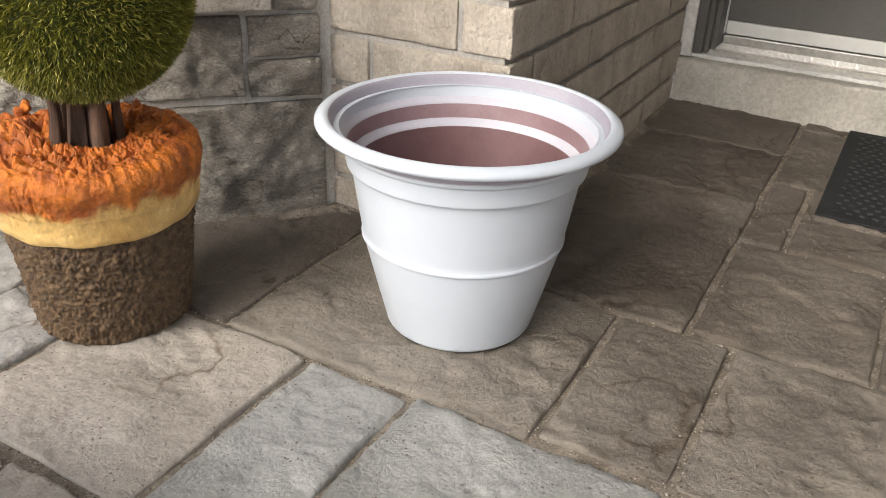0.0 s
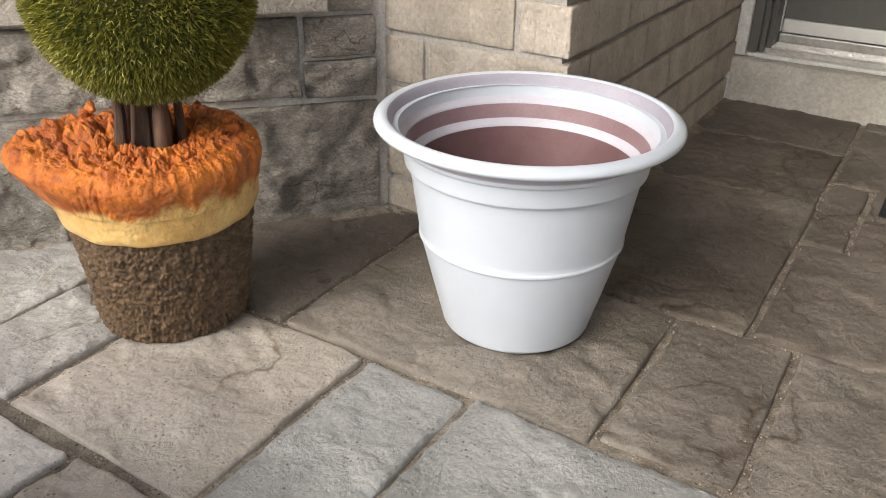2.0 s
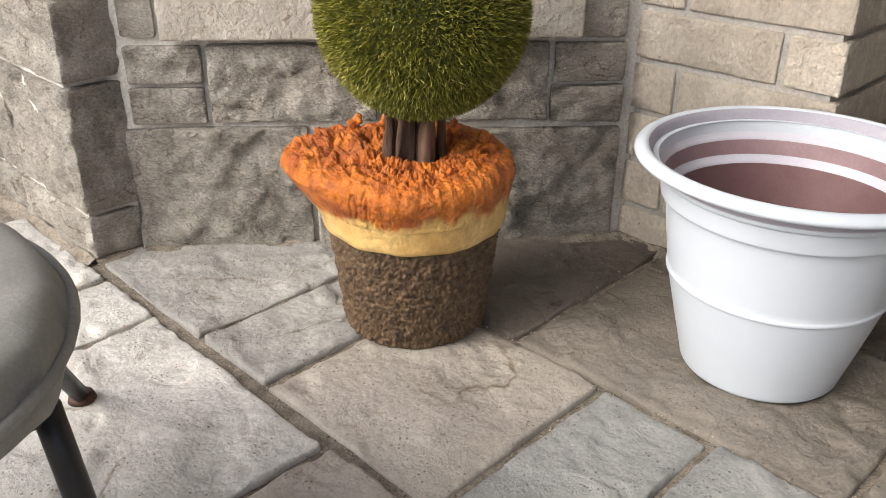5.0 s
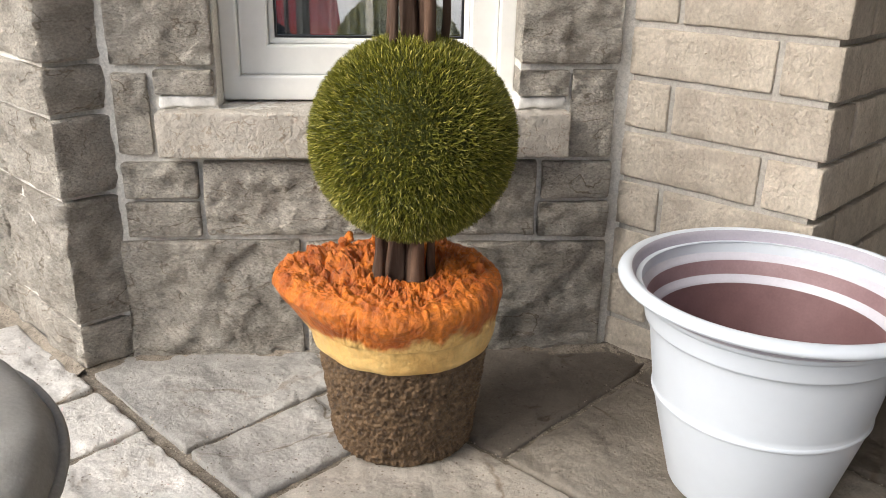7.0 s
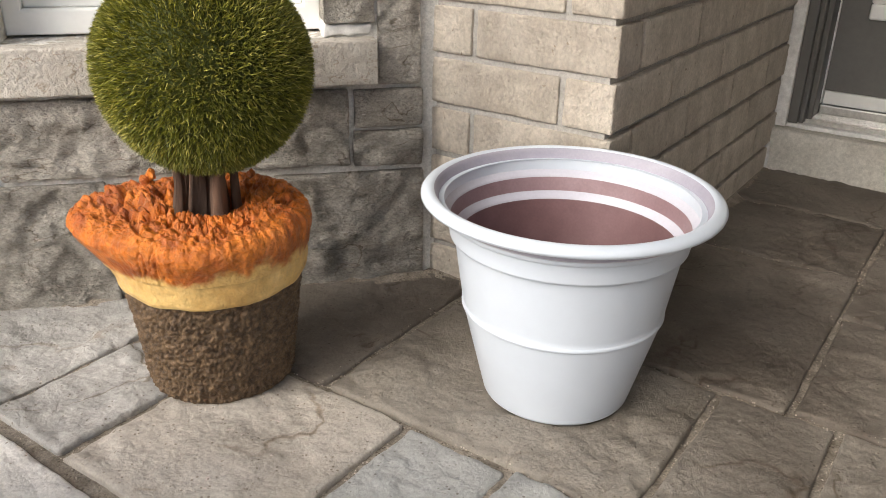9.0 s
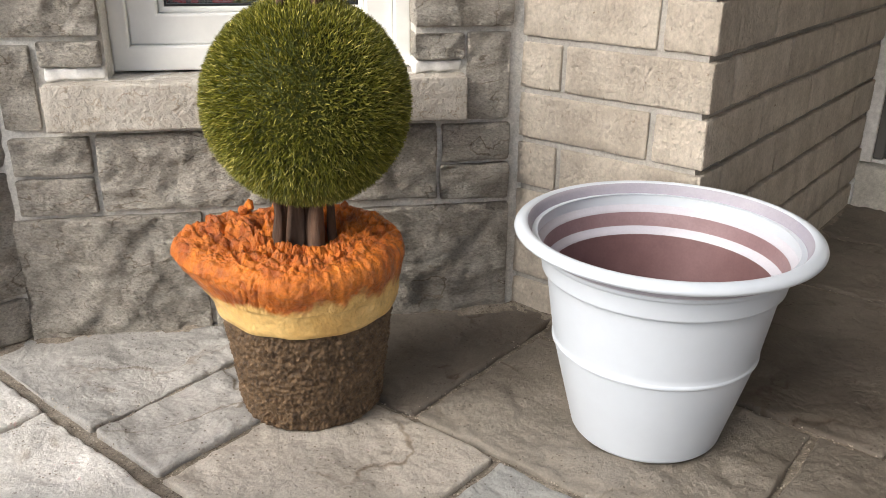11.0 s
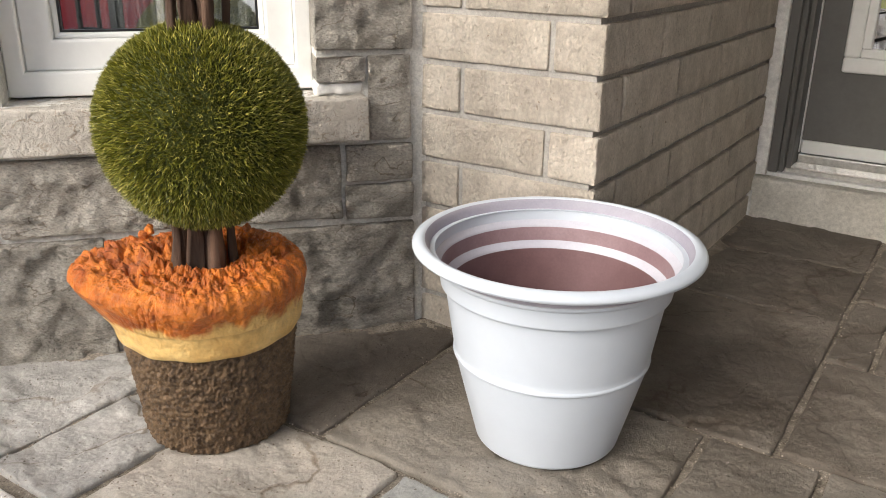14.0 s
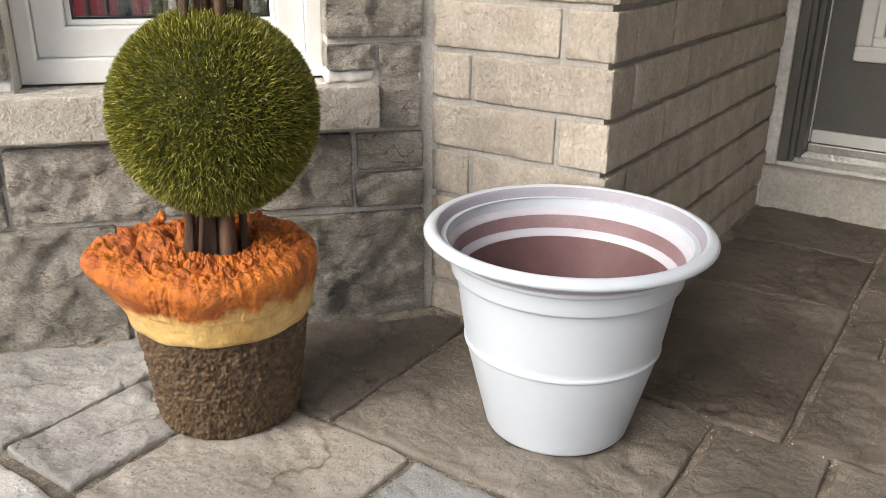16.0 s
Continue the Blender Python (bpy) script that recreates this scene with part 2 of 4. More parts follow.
M_CAME = surface("dark_came", (0.02, 0.02, 0.02), (0.05, 0.05, 0.045), 0.4, 90, 9, 0.1, 90, 0.0, metal=0.6)
M_RUBBERNUB = surface("worn_rubber", (0.02, 0.0215, 0.0225), (0.05, 0.053, 0.055), 0.7, 200, 20, 0.4, 250, 0.0)
M_RUST = surface("rusty_foot", (0.04, 0.02, 0.014), (0.13, 0.055, 0.03), 0.7, 120, 30, 0.4, 120, 0.0)


# ---------------------------------------------------------------- mesh helpers
def mesh_object(name, verts, faces, mat, parent=None, smooth=False):
    me = bpy.data.meshes.new(name)
    me.from_pydata(verts, [], faces)
    me.materials.append(mat)
    if smooth:
        me.polygons.foreach_set("use_smooth", [True] * len(me.polygons))
    me.update()
    ob = new(name, me)
    if parent:
        ob.parent = parent
    return ob


def part(name, bm, mat, parent=None, label="", smooth=False):
    me = bpy.data.meshes.new(name)
    bm.normal_update()
    bm.to_mesh(me)
    bm.free()
    me.materials.append(mat)
    if smooth:
        me.polygons.foreach_set("use_smooth", [True] * len(me.polygons))
    ob = new(name, me)
    if parent:
        ob.parent = parent
    if label:
        tagged(ob, label)
    return ob


def box(bm, x0, x1, y0, y1, z0, z1, bevel=0.0, seg=2, m=None):
    """Adds a box, bevelled, to bm."""
    r = bmesh.ops.create_cube(bm, size=1.0, matrix=Matrix.Translation(((x0 + x1) / 2, (y0 + y1) / 2, (z0 + z1) / 2)) @ Matrix.Diagonal((x1 - x0, y1 - y0, z1 - z0, 1)))
    vs = r["verts"]
    if bevel:
        es = list({e for v in vs for e in v.link_edges})
        vs = list({v for f in bmesh.ops.bevel(bm, geom=es, offset=bevel, segments=seg, affect="EDGES", profile=0.5)["faces"] for v in f.verts} | {v for v in vs if v.is_valid})
    if m:
        bmesh.ops.transform(bm, matrix=m, verts=vs)
    return vs


def shelf(u, v, seed, freq):
    """A field of broken shelves: 0 or 1 with short, ragged slopes between."""
    w = Vector((u, v, seed * 0.37))
    f = noise.noise(w * freq) + 0.35 * noise.noise(w * freq * 3.1) + 0.15 * noise.noise(w * freq * 9.0)
    return max(0.0, min(1.0, f * 10.0 + 0.3))


def rock_mesh(sx, sy, sz, seed, step=0.02, edge=0.006, amp=0.002, freq=40.0, big=0.0, big_freq=10.0, chip=0.6, bias=0.0, terrace=0.0, cleave=0.0, along=(1, 1, 1)):
    """A block with worn, chipped edges and an uneven surface, centred at its origin."""
    half = (sx / 2, sy / 2, sz / 2)

    def lines(h):
        k = max(1, round(2 * (h - edge) / step))
        return [-h, -h + edge * 0.45] + [(-h + edge) + 2 * (h - edge) * i / k for i in range(k + 1)] + [h - edge * 0.45, h]

    ax = [lines(h) for h in half]
    n = [len(a) - 1 for a in ax]
    index, verts, faces = {}, [], []
    off = Vector((seed * 7.13, seed * 3.7, seed * 1.9))

    def vert(i, j, k):
        key = (i, j, k)
        if key not in index:
            p = Vector((ax[0][i], ax[1][j], ax[2][k]))
            q = p + off
            r = edge * (1 + chip * noise.noise(q * 55.0) + chip * 0.8 * noise.noise(q * 22.0))
            r = max(edge * 0.3, min(r, min(half) * 0.9))
            c = Vector([max(-h + r, min(h - r, v)) for h, v in zip(half, p)])
            d = p - c
            if d.length > 1e-9:
                d.normalize()
                p = c + d * r + Vector([a * b for a, b in zip(d, along)]) * (amp * noise.fractal(q * freq, 1.0, 2.0, 3) + big * noise.noise(q * big_freq) + bias)
                if terrace:
                    p.z -= terrace * max(0.0, d.z) * (-0.45 + 0.65 * shelf(q.x, q.y, seed, 6.5) + 0.35 * shelf(q.y, q.x, seed + 5, 11.0))
                if cleave:
                    p.y += cleave * max(0.0, -d.y) * (0.55 * shelf(q.x, q.z, seed, 6.0) + 0.3 * shelf(q.z, q.x, seed + 3, 13.0) + 0.25 * shelf(q.x + q.z, q.z - q.x, seed + 6, 24.0) + 0.15 * noise.noise(Vector((q.x * 14, seed, q.z * 150))))
            index[key] = len(verts)
            verts.append(p)
        return index[key]

    for a in range(3):
        b, c = (a + 1) % 3, (a + 2) % 3
        for side in (0, n[a]):
            for u in range(n[b]):
                for v in range(n[c]):
                    q = []
                    for du, dv in ((0, 0), (1, 0), (1, 1), (0, 1)):
                        ijk = [0, 0, 0]
                        ijk[a], ijk[b], ijk[c] = side, u + du, v + dv
                        q.append(vert(*ijk))
                    faces.append(q if side else q[::-1])
    return verts, faces


ROCKS = {}


def rock(name, size, at, mat, parent, seed, turn=0.0, **kw):
    """A block as an object; blocks of the same size and seed share their mesh."""
    key = (name, tuple(round(s, 3) for s in size), seed)
    if key not in ROCKS:
        v, f = rock_mesh(*size, seed, **kw)
        me = bpy.data.meshes.new(name)
        me.from_pydata(v, [], f)
        me.materials.append(mat)
        me.polygons.foreach_set("use_smooth", [True] * len(me.polygons))
        ROCKS[key] = me
    ob = new(name, ROCKS[key])
    ob.matrix_basis = pose(*at, 0, 0, turn)
    if parent:
        ob.parent = parent
    return ob


def lathe(profile, segs=96, wobble=None):
    """Verts and faces of a surface of revolution through (r, z) points; wobble(r, z, a) gives a point of its own."""
    verts, faces = [], []
    for r, z in profile:
        for k in range(segs):
            a = 2 * math.pi * k / segs
            if wobble:
                r2, z2 = wobble(r, z, a)
            else:
                r2, z2 = r, z
            verts.append((r2 * math.cos(a), r2 * math.sin(a), z2))
    for i in range(len(profile) - 1):
        for k in range(segs):
            k2 = (k + 1) % segs
            faces.append((i * segs + k, i * segs + k2, (i + 1) * segs + k2, (i + 1) * segs + k))
    return verts, faces


def smooth_profile(pts, n=5):
    """Catmull-Rom through (r, z) points."""
    out = []
    for i in range(len(pts) - 1):
        p0, p1, p2, p3 = pts[max(i - 1, 0)], pts[i], pts[i + 1], pts[min(i + 2, len(pts) - 1)]
        for k in range(n):
            t = k / n
            out.append(tuple(0.5 * (2 * b + (c - a) * t + (2 * a - 5 * b + 4 * c - d) * t * t + (3 * b - a - 3 * c + d) * t ** 3) for a, b, c, d in zip(p0, p1, p2, p3)))
    return out + [pts[-1]]


def tube(name, points, radii, mat, parent=None, sides=10, label="", ridge=0.0):
    """A bent round bar through points."""
    verts, faces = [], []
    pts = [Vector(p) for p in points]
    for i, p in enumerate(pts):
        d = (pts[min(i + 1, len(pts) - 1)] - pts[max(i - 1, 0)]).normalized()
        a = d.orthogonal().normalized() if i == 0 else (a - d * a.dot(d)).normalized()
        b = d.cross(a)
        for k in range(sides):
            t = 2 * math.pi * k / sides
            r = radii[i] * (1 + ridge * noise.noise(Vector((math.cos(t) * 2, math.sin(t) * 2, i * 0.35 + p.x * 50))))
            verts.append(p + (a * math.cos(t) + b * math.sin(t)) * r)
    for i in range(len(pts) - 1):
        for k in range(sides):
            faces.append((i * sides + k, i * sides + (k + 1) % sides, (i + 1) * sides + (k + 1) % sides, (i + 1) * sides + k))
    faces += [tuple(range(sides))[::-1], tuple(range((len(pts) - 1) * sides, len(pts) * sides))]
    ob = mesh_object(name, verts, faces, mat, parent, True)
    if label:
        tagged(ob, label)
    return ob


# ---------------------------------------------------------------- setting
BRICK_Y, BRICK_X, STONE_END = 1.333, -0.603, (-0.962, 1.333)
STONE_TURN = 48.9
TOP = 2.5
STONE_M = pose(STONE_END[0], STONE_END[1], 0, 0, 0, STONE_TURN)

# ground under the paving, reaching out to the horizon
bm = bmesh.new()
box(bm, -400, 400, -400, 400, -1.4, -0.90)
ground = tagged(part("ground", bm, M_JOINT), "sandy ground round the raised porch", "ground", kind="structure")

# brick wall: mortar core and bricks
bm = bmesh.new()
box(bm, -1.2, BRICK_X - 0.013, BRICK_Y + 0.006, 2.62, -0.1, TOP)
wall_brick = tagged(part("wall_brick", bm, M_MORTAR), "buff rough-faced brick wall with grey mortar", "wall", kind="structure")
# stone wall core with the window opening; local x runs along the wall, y into it
OPEN_U0, OPEN_U1, OPEN_Z0, OPEN_Z1 = -0.70, -0.187, 0.463, 1.75
bm = bmesh.new()
for u0, u1, z0, z1 in ((-0.93, OPEN_U0, -0.1, TOP), (OPEN_U1, 0.02, -0.1, TOP), (OPEN_U0, OPEN_U1, -0.1, OPEN_Z0), (OPEN_U0, OPEN_U1, OPEN_Z1, TOP)):
    box(bm, u0, u1, -0.005, 0.22, z0, z1)
wall_stone = tagged(part("wall_stone", bm, M_STONEMORTAR), "grey rock-faced limestone wall with pale mortar", "wall", kind="structure")
wall_stone.matrix_basis = STONE_M
PIER_X, PIER_Y = -1.545, 0.565
bm = bmesh.new()
box(bm, -4.0, PIER_X - 0.009, PIER_Y + 0.009, 0.95, -0.1, TOP)
wall_pier = tagged(part("wall_pier", bm, M_STONEMORTAR), "grey rock-faced stone pier beside the window bay", "wall", kind="structure")
# door wall, ceiling, and an unseen east wall added to block light
DOOR_Y = 2.47
bm = bmesh.new()
box(bm, 0.44, 1.25, DOOR_Y, DOOR_Y + 0.2, -0.1, TOP)
box(bm, -0.612, 0.44, DOOR_Y, DOOR_Y + 0.2, 2.24, TOP)
wall_door = tagged(part("wall_door", bm, M_WALL), "plain wall round the front door", "wall", kind="structure")
bm = bmesh.new()
box(bm, 1.05, 1.25, 0.1, DOOR_Y, -0.1, TOP)
wall_east = tagged(part("wall_east", bm, M_DARKWALL), "unseen plain side wall added to block light from the east", "wall", kind="structure")
# unseen roof slab; its extent is chosen for the light it holds back
bm = bmesh.new()
box(bm, -1.02, 1.7, -1.15, 2.75, TOP, TOP + 0.15)
ceiling = tagged(part("ceiling", bm, M_CEIL), "white porch soffit out of view, edges set to shape the daylight", "ceiling", kind="structure")

# ---------------------------------------------------------------- window in the stone bay
window = tagged(new("window_1"), "white vinyl window reflecting a red car and railing", "window", kind="structure")
window.matrix_basis = STONE_M


def ring(name, u0, u1, z0, z1, w, y0, y1, mat, parent, bevel=0.003, bottom=None, label=""):
    """A rectangular frame of four mitre-less bars: w wide at the sides and top, bottom high below."""
    bm = bmesh.new()
    b = bottom or w
    o = [(u0, z0), (u1, z0), (u1, z1), (u0, z1)]
    n = [(u0 + w, z0 + b), (u1 - w, z0 + b), (u1 - w, z1 - w), (u0 + w, z1 - w)]
    loops = [[bm.verts.new((u, y, z)) for u, z in pts] for pts, y in ((o, y1), (o, y0), (n, y0), (n, y1))]
    for i in range(4):
        for k in range(4):
            k2 = (k + 1) % 4
            bm.faces.new((loops[i][k], loops[i][k2], loops[(i + 1) % 4][k2], loops[(i + 1) % 4][k]))
    bmesh.ops.recalc_face_normals(bm, faces=bm.faces)
    if bevel:
        front = [e for e in bm.edges if all(abs(v.co.y - y0) < 1e-6 for v in e.verts) and not any(v in loops[1] for v in e.verts) ^ all(v in loops[1] for v in e.verts)]
        bmesh.ops.bevel(bm, geom=front, offset=bevel, segments=3, affect="EDGES", profile=0.5)
    return part(name, bm, mat, parent, label)


ring("window_frame", OPEN_U0, OPEN_U1, OPEN_Z0 + 0.004, OPEN_Z1, 0.030, 0.052, 0.15, M_FRAME, window, 0.004, 0.042, "deep white outer frame")
ring("sash", OPEN_U0 + 0.030, OPEN_U1 - 0.030, OPEN_Z0 + 0.046, OPEN_Z1 - 0.03, 0.050, 0.066, 0.13, M_FRAME, window, 0.005, 0.052, "white sash with stepped bead")
ring("bead", OPEN_U0 + 0.080, OPEN_U1 - 0.080, OPEN_Z0 + 0.098, OPEN_Z1 - 0.08, 0.010, 0.080, 0.12, M_FRAME, window, 0.004, 0.010)
ring("gasket", OPEN_U0 + 0.090, OPEN_U1 - 0.090, OPEN_Z0 + 0.108, OPEN_Z1 - 0.09, 0.004, 0.084, 0.11, M_BLACK, window, 0.0, 0.004, "black glazing gasket")
bm = bmesh.new()
box(bm, OPEN_U0 + 0.092, OPEN_U1 - 0.092, 0.089, 0.093, OPEN_Z0 + 0.110, OPEN_Z1 - 0.092)
pane = part("pane", bm, M_PANE, window, "clear reflecting glass")
pane.visible_shadow = False
bm = bmesh.new()
um = (OPEN_U0 + OPEN_U1) / 2
box(bm, um - 0.007, um + 0.007, 0.096, 0.102, OPEN_Z0 + 0.11, OPEN_Z1 - 0.092, 0.002)
for zz in (0.93, 1.27):
    box(bm, OPEN_U0 + 0.092, um - 0.0075, 0.096, 0.102, zz, zz + 0.014, 0.002)
    box(bm, um + 0.0075, OPEN_U1 - 0.092, 0.096, 0.102, zz, zz + 0.014, 0.002)
part("muntin", bm, M_FRAME, window, "slim white grille bars")
# room side: a drawn pale curtain in a closed niche
verts, faces = [], []
for i in range(121):
    u = -0.62 + 0.355 * i / 120
    y = 0.124 + 0.007 * math.sin(i * 0.62) + 0.003 * math.sin(i * 1.7)
    verts += [(u, y, 0.56), (u, y, 1.67)]
for i in range(120):
    faces.append((2 * i, 2 * i + 2, 2 * i + 3, 2 * i + 1))
curtain = mesh_object("curtain", verts, faces, M_CURTAIN, None, True)
curtain.matrix_basis = STONE_M
curtain.modifiers.new("thickness", "SOLIDIFY").thickness = 0.002
tagged(curtain, "pale drawn fabric curtain hanging behind the window", "curtain")
# sill stone with mortar beds at both ends
sill = rock("window_sill", (0.698, 0.16, 0.077), (0, 0, 0), M_SILL, None, 77, step=0.012, edge=0.004, amp=0.0018, freq=90.0, big=0.0008, big_freq=14.0, chip=0.3)
sill.matrix_basis = STONE_M @ pose(-0.450, 0.036, 0.4245)
tagged(sill, "pale rock-faced limestone sill below the window", "window sill", kind="structure")
for u0, u1 in ((-0.796, -0.700), (-0.190, -0.106)):
    bed = rock("mortar_bed", (u1 - u0, 0.085, 0.022), (0, 0, 0), M_CAULK, wall_stone, 78, step=0.012, edge=0.006, amp=0.004, freq=50.0, big=0.002, big_freq=25.0, chip=0.8)
    bed.matrix_basis = pose((u0 + u1) / 2, 0.032, 0.4755)

# ---------------------------------------------------------------- front door
ledge = rock("door_step", (1.75, 0.16, 0.135), (0.26, 2.50, 0.0475), M_CONCRETE, None, 81, step=0.02, edge=0.009, amp=0.002, freq=30.0, big=0.002, big_freq=8.0, chip=0.6)
tagged(ledge, "stained grey concrete step below the front door", "step", kind="structure")
bed = rock("mortar_strip", (1.0, 0.05, 0.012), (-0.09, 2.485, 0.120), M_CAULK, ledge, 82, step=0.02, edge=0.004, amp=0.002, freq=40.0, chip=0.8)
bed.matrix_parent_inverse = ledge.matrix_basis.inverted()
bed = rock("caulk_strip", (0.014, 0.02, 0.078), (-0.606, 2.415, 0.04), M_CAULK, ledge, 83, step=0.012, edge=0.004, amp=0.002, freq=40.0, chip=0.6)
bed.matrix_parent_inverse = ledge.matrix_basis.inverted()
door = tagged(new("door_1"), "dark grey front door with a leaded glass light, shut", "door", kind="structure")
door.matrix_basis = pose(-0.61, 2.44, 0)
# in the door's own frame: x to the right from the brick corner, y inwards
D0, D1 = 0.092, 0.99
bm = bmesh.new()
box(bm, 0.0, 0.034, 0.0, 0.06, 0.118, 2.20, 0.004)
box(bm, 1.05, 1.084, 0.0, 0.06, 0.118, 2.20, 0.004)
box(bm, 0.0, 1.084, 0.0, 0.06, 2.202, 2.24, 0.004)
part("caulk_trim", bm, M_CAULK, door, "uneven white caulk joint beside the bricks")
bm = bmesh.new()
for x0, x1, y0, y1 in ((0.034, 0.060, 0.012, 0.17), (0.060, 0.073, 0.024, 0.17), (0.073, D0 - 0.004, 0.050, 0.17), (D1 + 0.004, 1.05, 0.02, 0.17)):
    box(bm, x0, x1, y0, y1, 0.128, 2.20, 0.003)
box(bm, 0.034, 1.05, 0.013, 0.17, 2.17, 2.201, 0.003)
part("door_frame", bm, M_GREYPAINT, door, "dark grey moulded frame")
bm = bmesh.new()
box(bm, D0 - 0.0038, D0 - 0.0005, 0.112, 0.14, 0.17, 2.168, 0.001)
part("weatherstrip", bm, M_FRAME, door, "thin white weatherstrip")
# slab with an opening for the light
LX0, LX1, LZ0, LZ1 = 0.175, 0.905, 0.412, 2.02
bm = bmesh.new()
for x0, x1, z0, z1 in ((D0, LX0, 0.205, 2.165), (LX1, D1, 0.205, 2.165), (LX0, LX1, 0.205, LZ0), (LX0, LX1, LZ1, 2.165)):
    box(bm, x0, x1, 0.120, 0.165, z0, z1)
bmesh.ops.remove_doubles(bm, verts=bm.verts, dist=0.0005)
part("door_slab", bm, M_GREYPAINT, door, "dark grey painted door leaf")
bm = bmesh.new()
box(bm, D0 + 0.002, D1, 0.116, 0.165, 0.168, 0.204, 0.003)
part("door_sweep", bm, M_FRAME, door, "white bottom sweep")
bm = bmesh.new()
for x0, x1, z0, z1 in ((LX0 - 0.012, LX0 + 0.028, LZ0 + 0.028, LZ1), (LX1 - 0.028, LX1 + 0.012, LZ0 + 0.028, LZ1), (LX0 - 0.012, LX1 + 0.012, LZ0 - 0.012, LZ0 + 0.0279)):
    box(bm, x0, x1, 0.106, 0.130, z0, z1, 0.006)
for x0, x1, z0, z1 in ((LX0 + 0.028, LX0 + 0.052, LZ0 + 0.052, LZ1), (LX1 - 0.052, LX1 - 0.028, LZ0 + 0.052, LZ1), (LX0 + 0.028, LX1 - 0.028, LZ0 + 0.028, LZ0 + 0.0519)):
    box(bm, x0, x1, 0.114, 0.132, z0, z1, 0.004)
part("light_frame", bm, M_FRAME, door, "white moulded frame of the glass light")
bm = bmesh.new()
box(bm, LX0 + 0.05, LX1 - 0.05, 0.134, 0.138, LZ0 + 0.05, LZ1 - 0.01)
pane = part("pane", bm, M_PANE, door, "bevelled decorative glass")
pane.visible_shadow = False
# small bevelled panes, each at its own slight tilt; white and green ones paint reflections
rng = random.Random(21)
for i in range(9):
    for j in range(14):
        bm = bmesh.new()
        x, z = LX0 + 0.08 + 0.067 * i, LZ0 + 0.10 + 0.105 * j
        if x > LX1 - 0.07 or z > LZ1 - 0.06:
            continue
        box(bm, -0.031, 0.031, -0.0015, 0.0015, -0.05, 0.05, 0.001, 1)
        piece = part("bevelled_pane", bm, (M_REFLWHITE, M_BEVEL, M_REFLGREEN, M_REFLWHITE, M_BEVEL)[rng.randrange(5)], door)
        piece.matrix_basis = pose(x, 0.129, z, rng.uniform(-5, 5), 0, rng.uniform(-6, 6))
        piece.visible_shadow = False
# dark cames in a looping pattern
GX0, GX1, GZ0 = LX0 + 0.052, LX1 - 0.052, LZ0 + 0.052


def came(points, r=0.005):
    tube("came", [(x, 0.1225, z) for x, z in points], [r] * len(points), M_CAME, door, 6)


came([(GX0 + 0.035, GZ0), (GX0 + 0.035, LZ1 - 0.02)])
came([(GX0 + 0.085 + 0.018 * math.sin(k * 0.55), GZ0 + 0.04 + 0.03 * k) for k in range(50)])
came([(GX0 + 0.15 - 0.018 * math.sin(k * 0.55), GZ0 + 0.04 + 0.03 * k) for k in range(50)])
came([(GX0 + 0.002 + 0.04 * k, GZ0 + 0.022 + 0.014 * math.sin(k * 1.57)) for k in range(16)])
came([(GX0 + 0.2, GZ0), (GX0 + 0.2, LZ1 - 0.02)])
for k in range(14):
    came([(GX0, GZ0 + 0.09 + 0.11 * k), (GX0 + 0.035, GZ0 + 0.10 + 0.11 * k)], 0.0025)
bm = bmesh.new()
box(bm, 0.06, 1.05, 0.045, 0.172, 0.121, 0.136)
for k in range(6):
    box(bm, 0.074, 1.02, 0.052 + 0.011 * k, 0.058 + 0.011 * k, 0.1355, 0.142, 0.0015)
box(bm, D0 - 0.003, D1, 0.115, 0.172, 0.1355, 0.165, 0.003)
part("threshold", bm, M_ALU, door, "ribbed dull aluminium threshold")
bm = bmesh.new()
box(bm, -0.40, 0.6, 3.35, 3.4, 0.12, 2.3)
hall = tagged(part("wall_hall", bm, M_WALL), "plain hall wall behind the door", "wall", kind="structure")

# ---------------------------------------------------------------- door mat
mat_ob = tagged(new("door_mat"), "black rubber door mat with raised pebbled pattern on the paving", "door mat")
mat_ob.matrix_basis = pose(-0.140, 1.822, 0.0)
bm = bmesh.new()
box(bm, 0, 0.9, 0, 0.588, 0.001, 0.009, 0.003)
part("base", bm, M_MAT, mat_ob)
bm = bmesh.new()
rng = random.Random(8)
for i in range(34):
    for j in range(24):
        x, y = 0.035 + 0.0245 * i + (0.012 if j % 2 else 0), 0.03 + 0.0228 * j
        if x > 0.87:
            continue
        bmesh.ops.create_cube(bm, size=1.0, matrix=pose(x, y, 0.0095, 0, 0, rng.choice((35, -35, 0))) @ Matrix.Diagonal((rng.uniform(0.007, 0.012), 0.006, 0.0035, 1)))
tagged(part("raised_pattern", bm, M_RUBBERNUB, mat_ob, "raised rubber nubs"), kind="stuff")

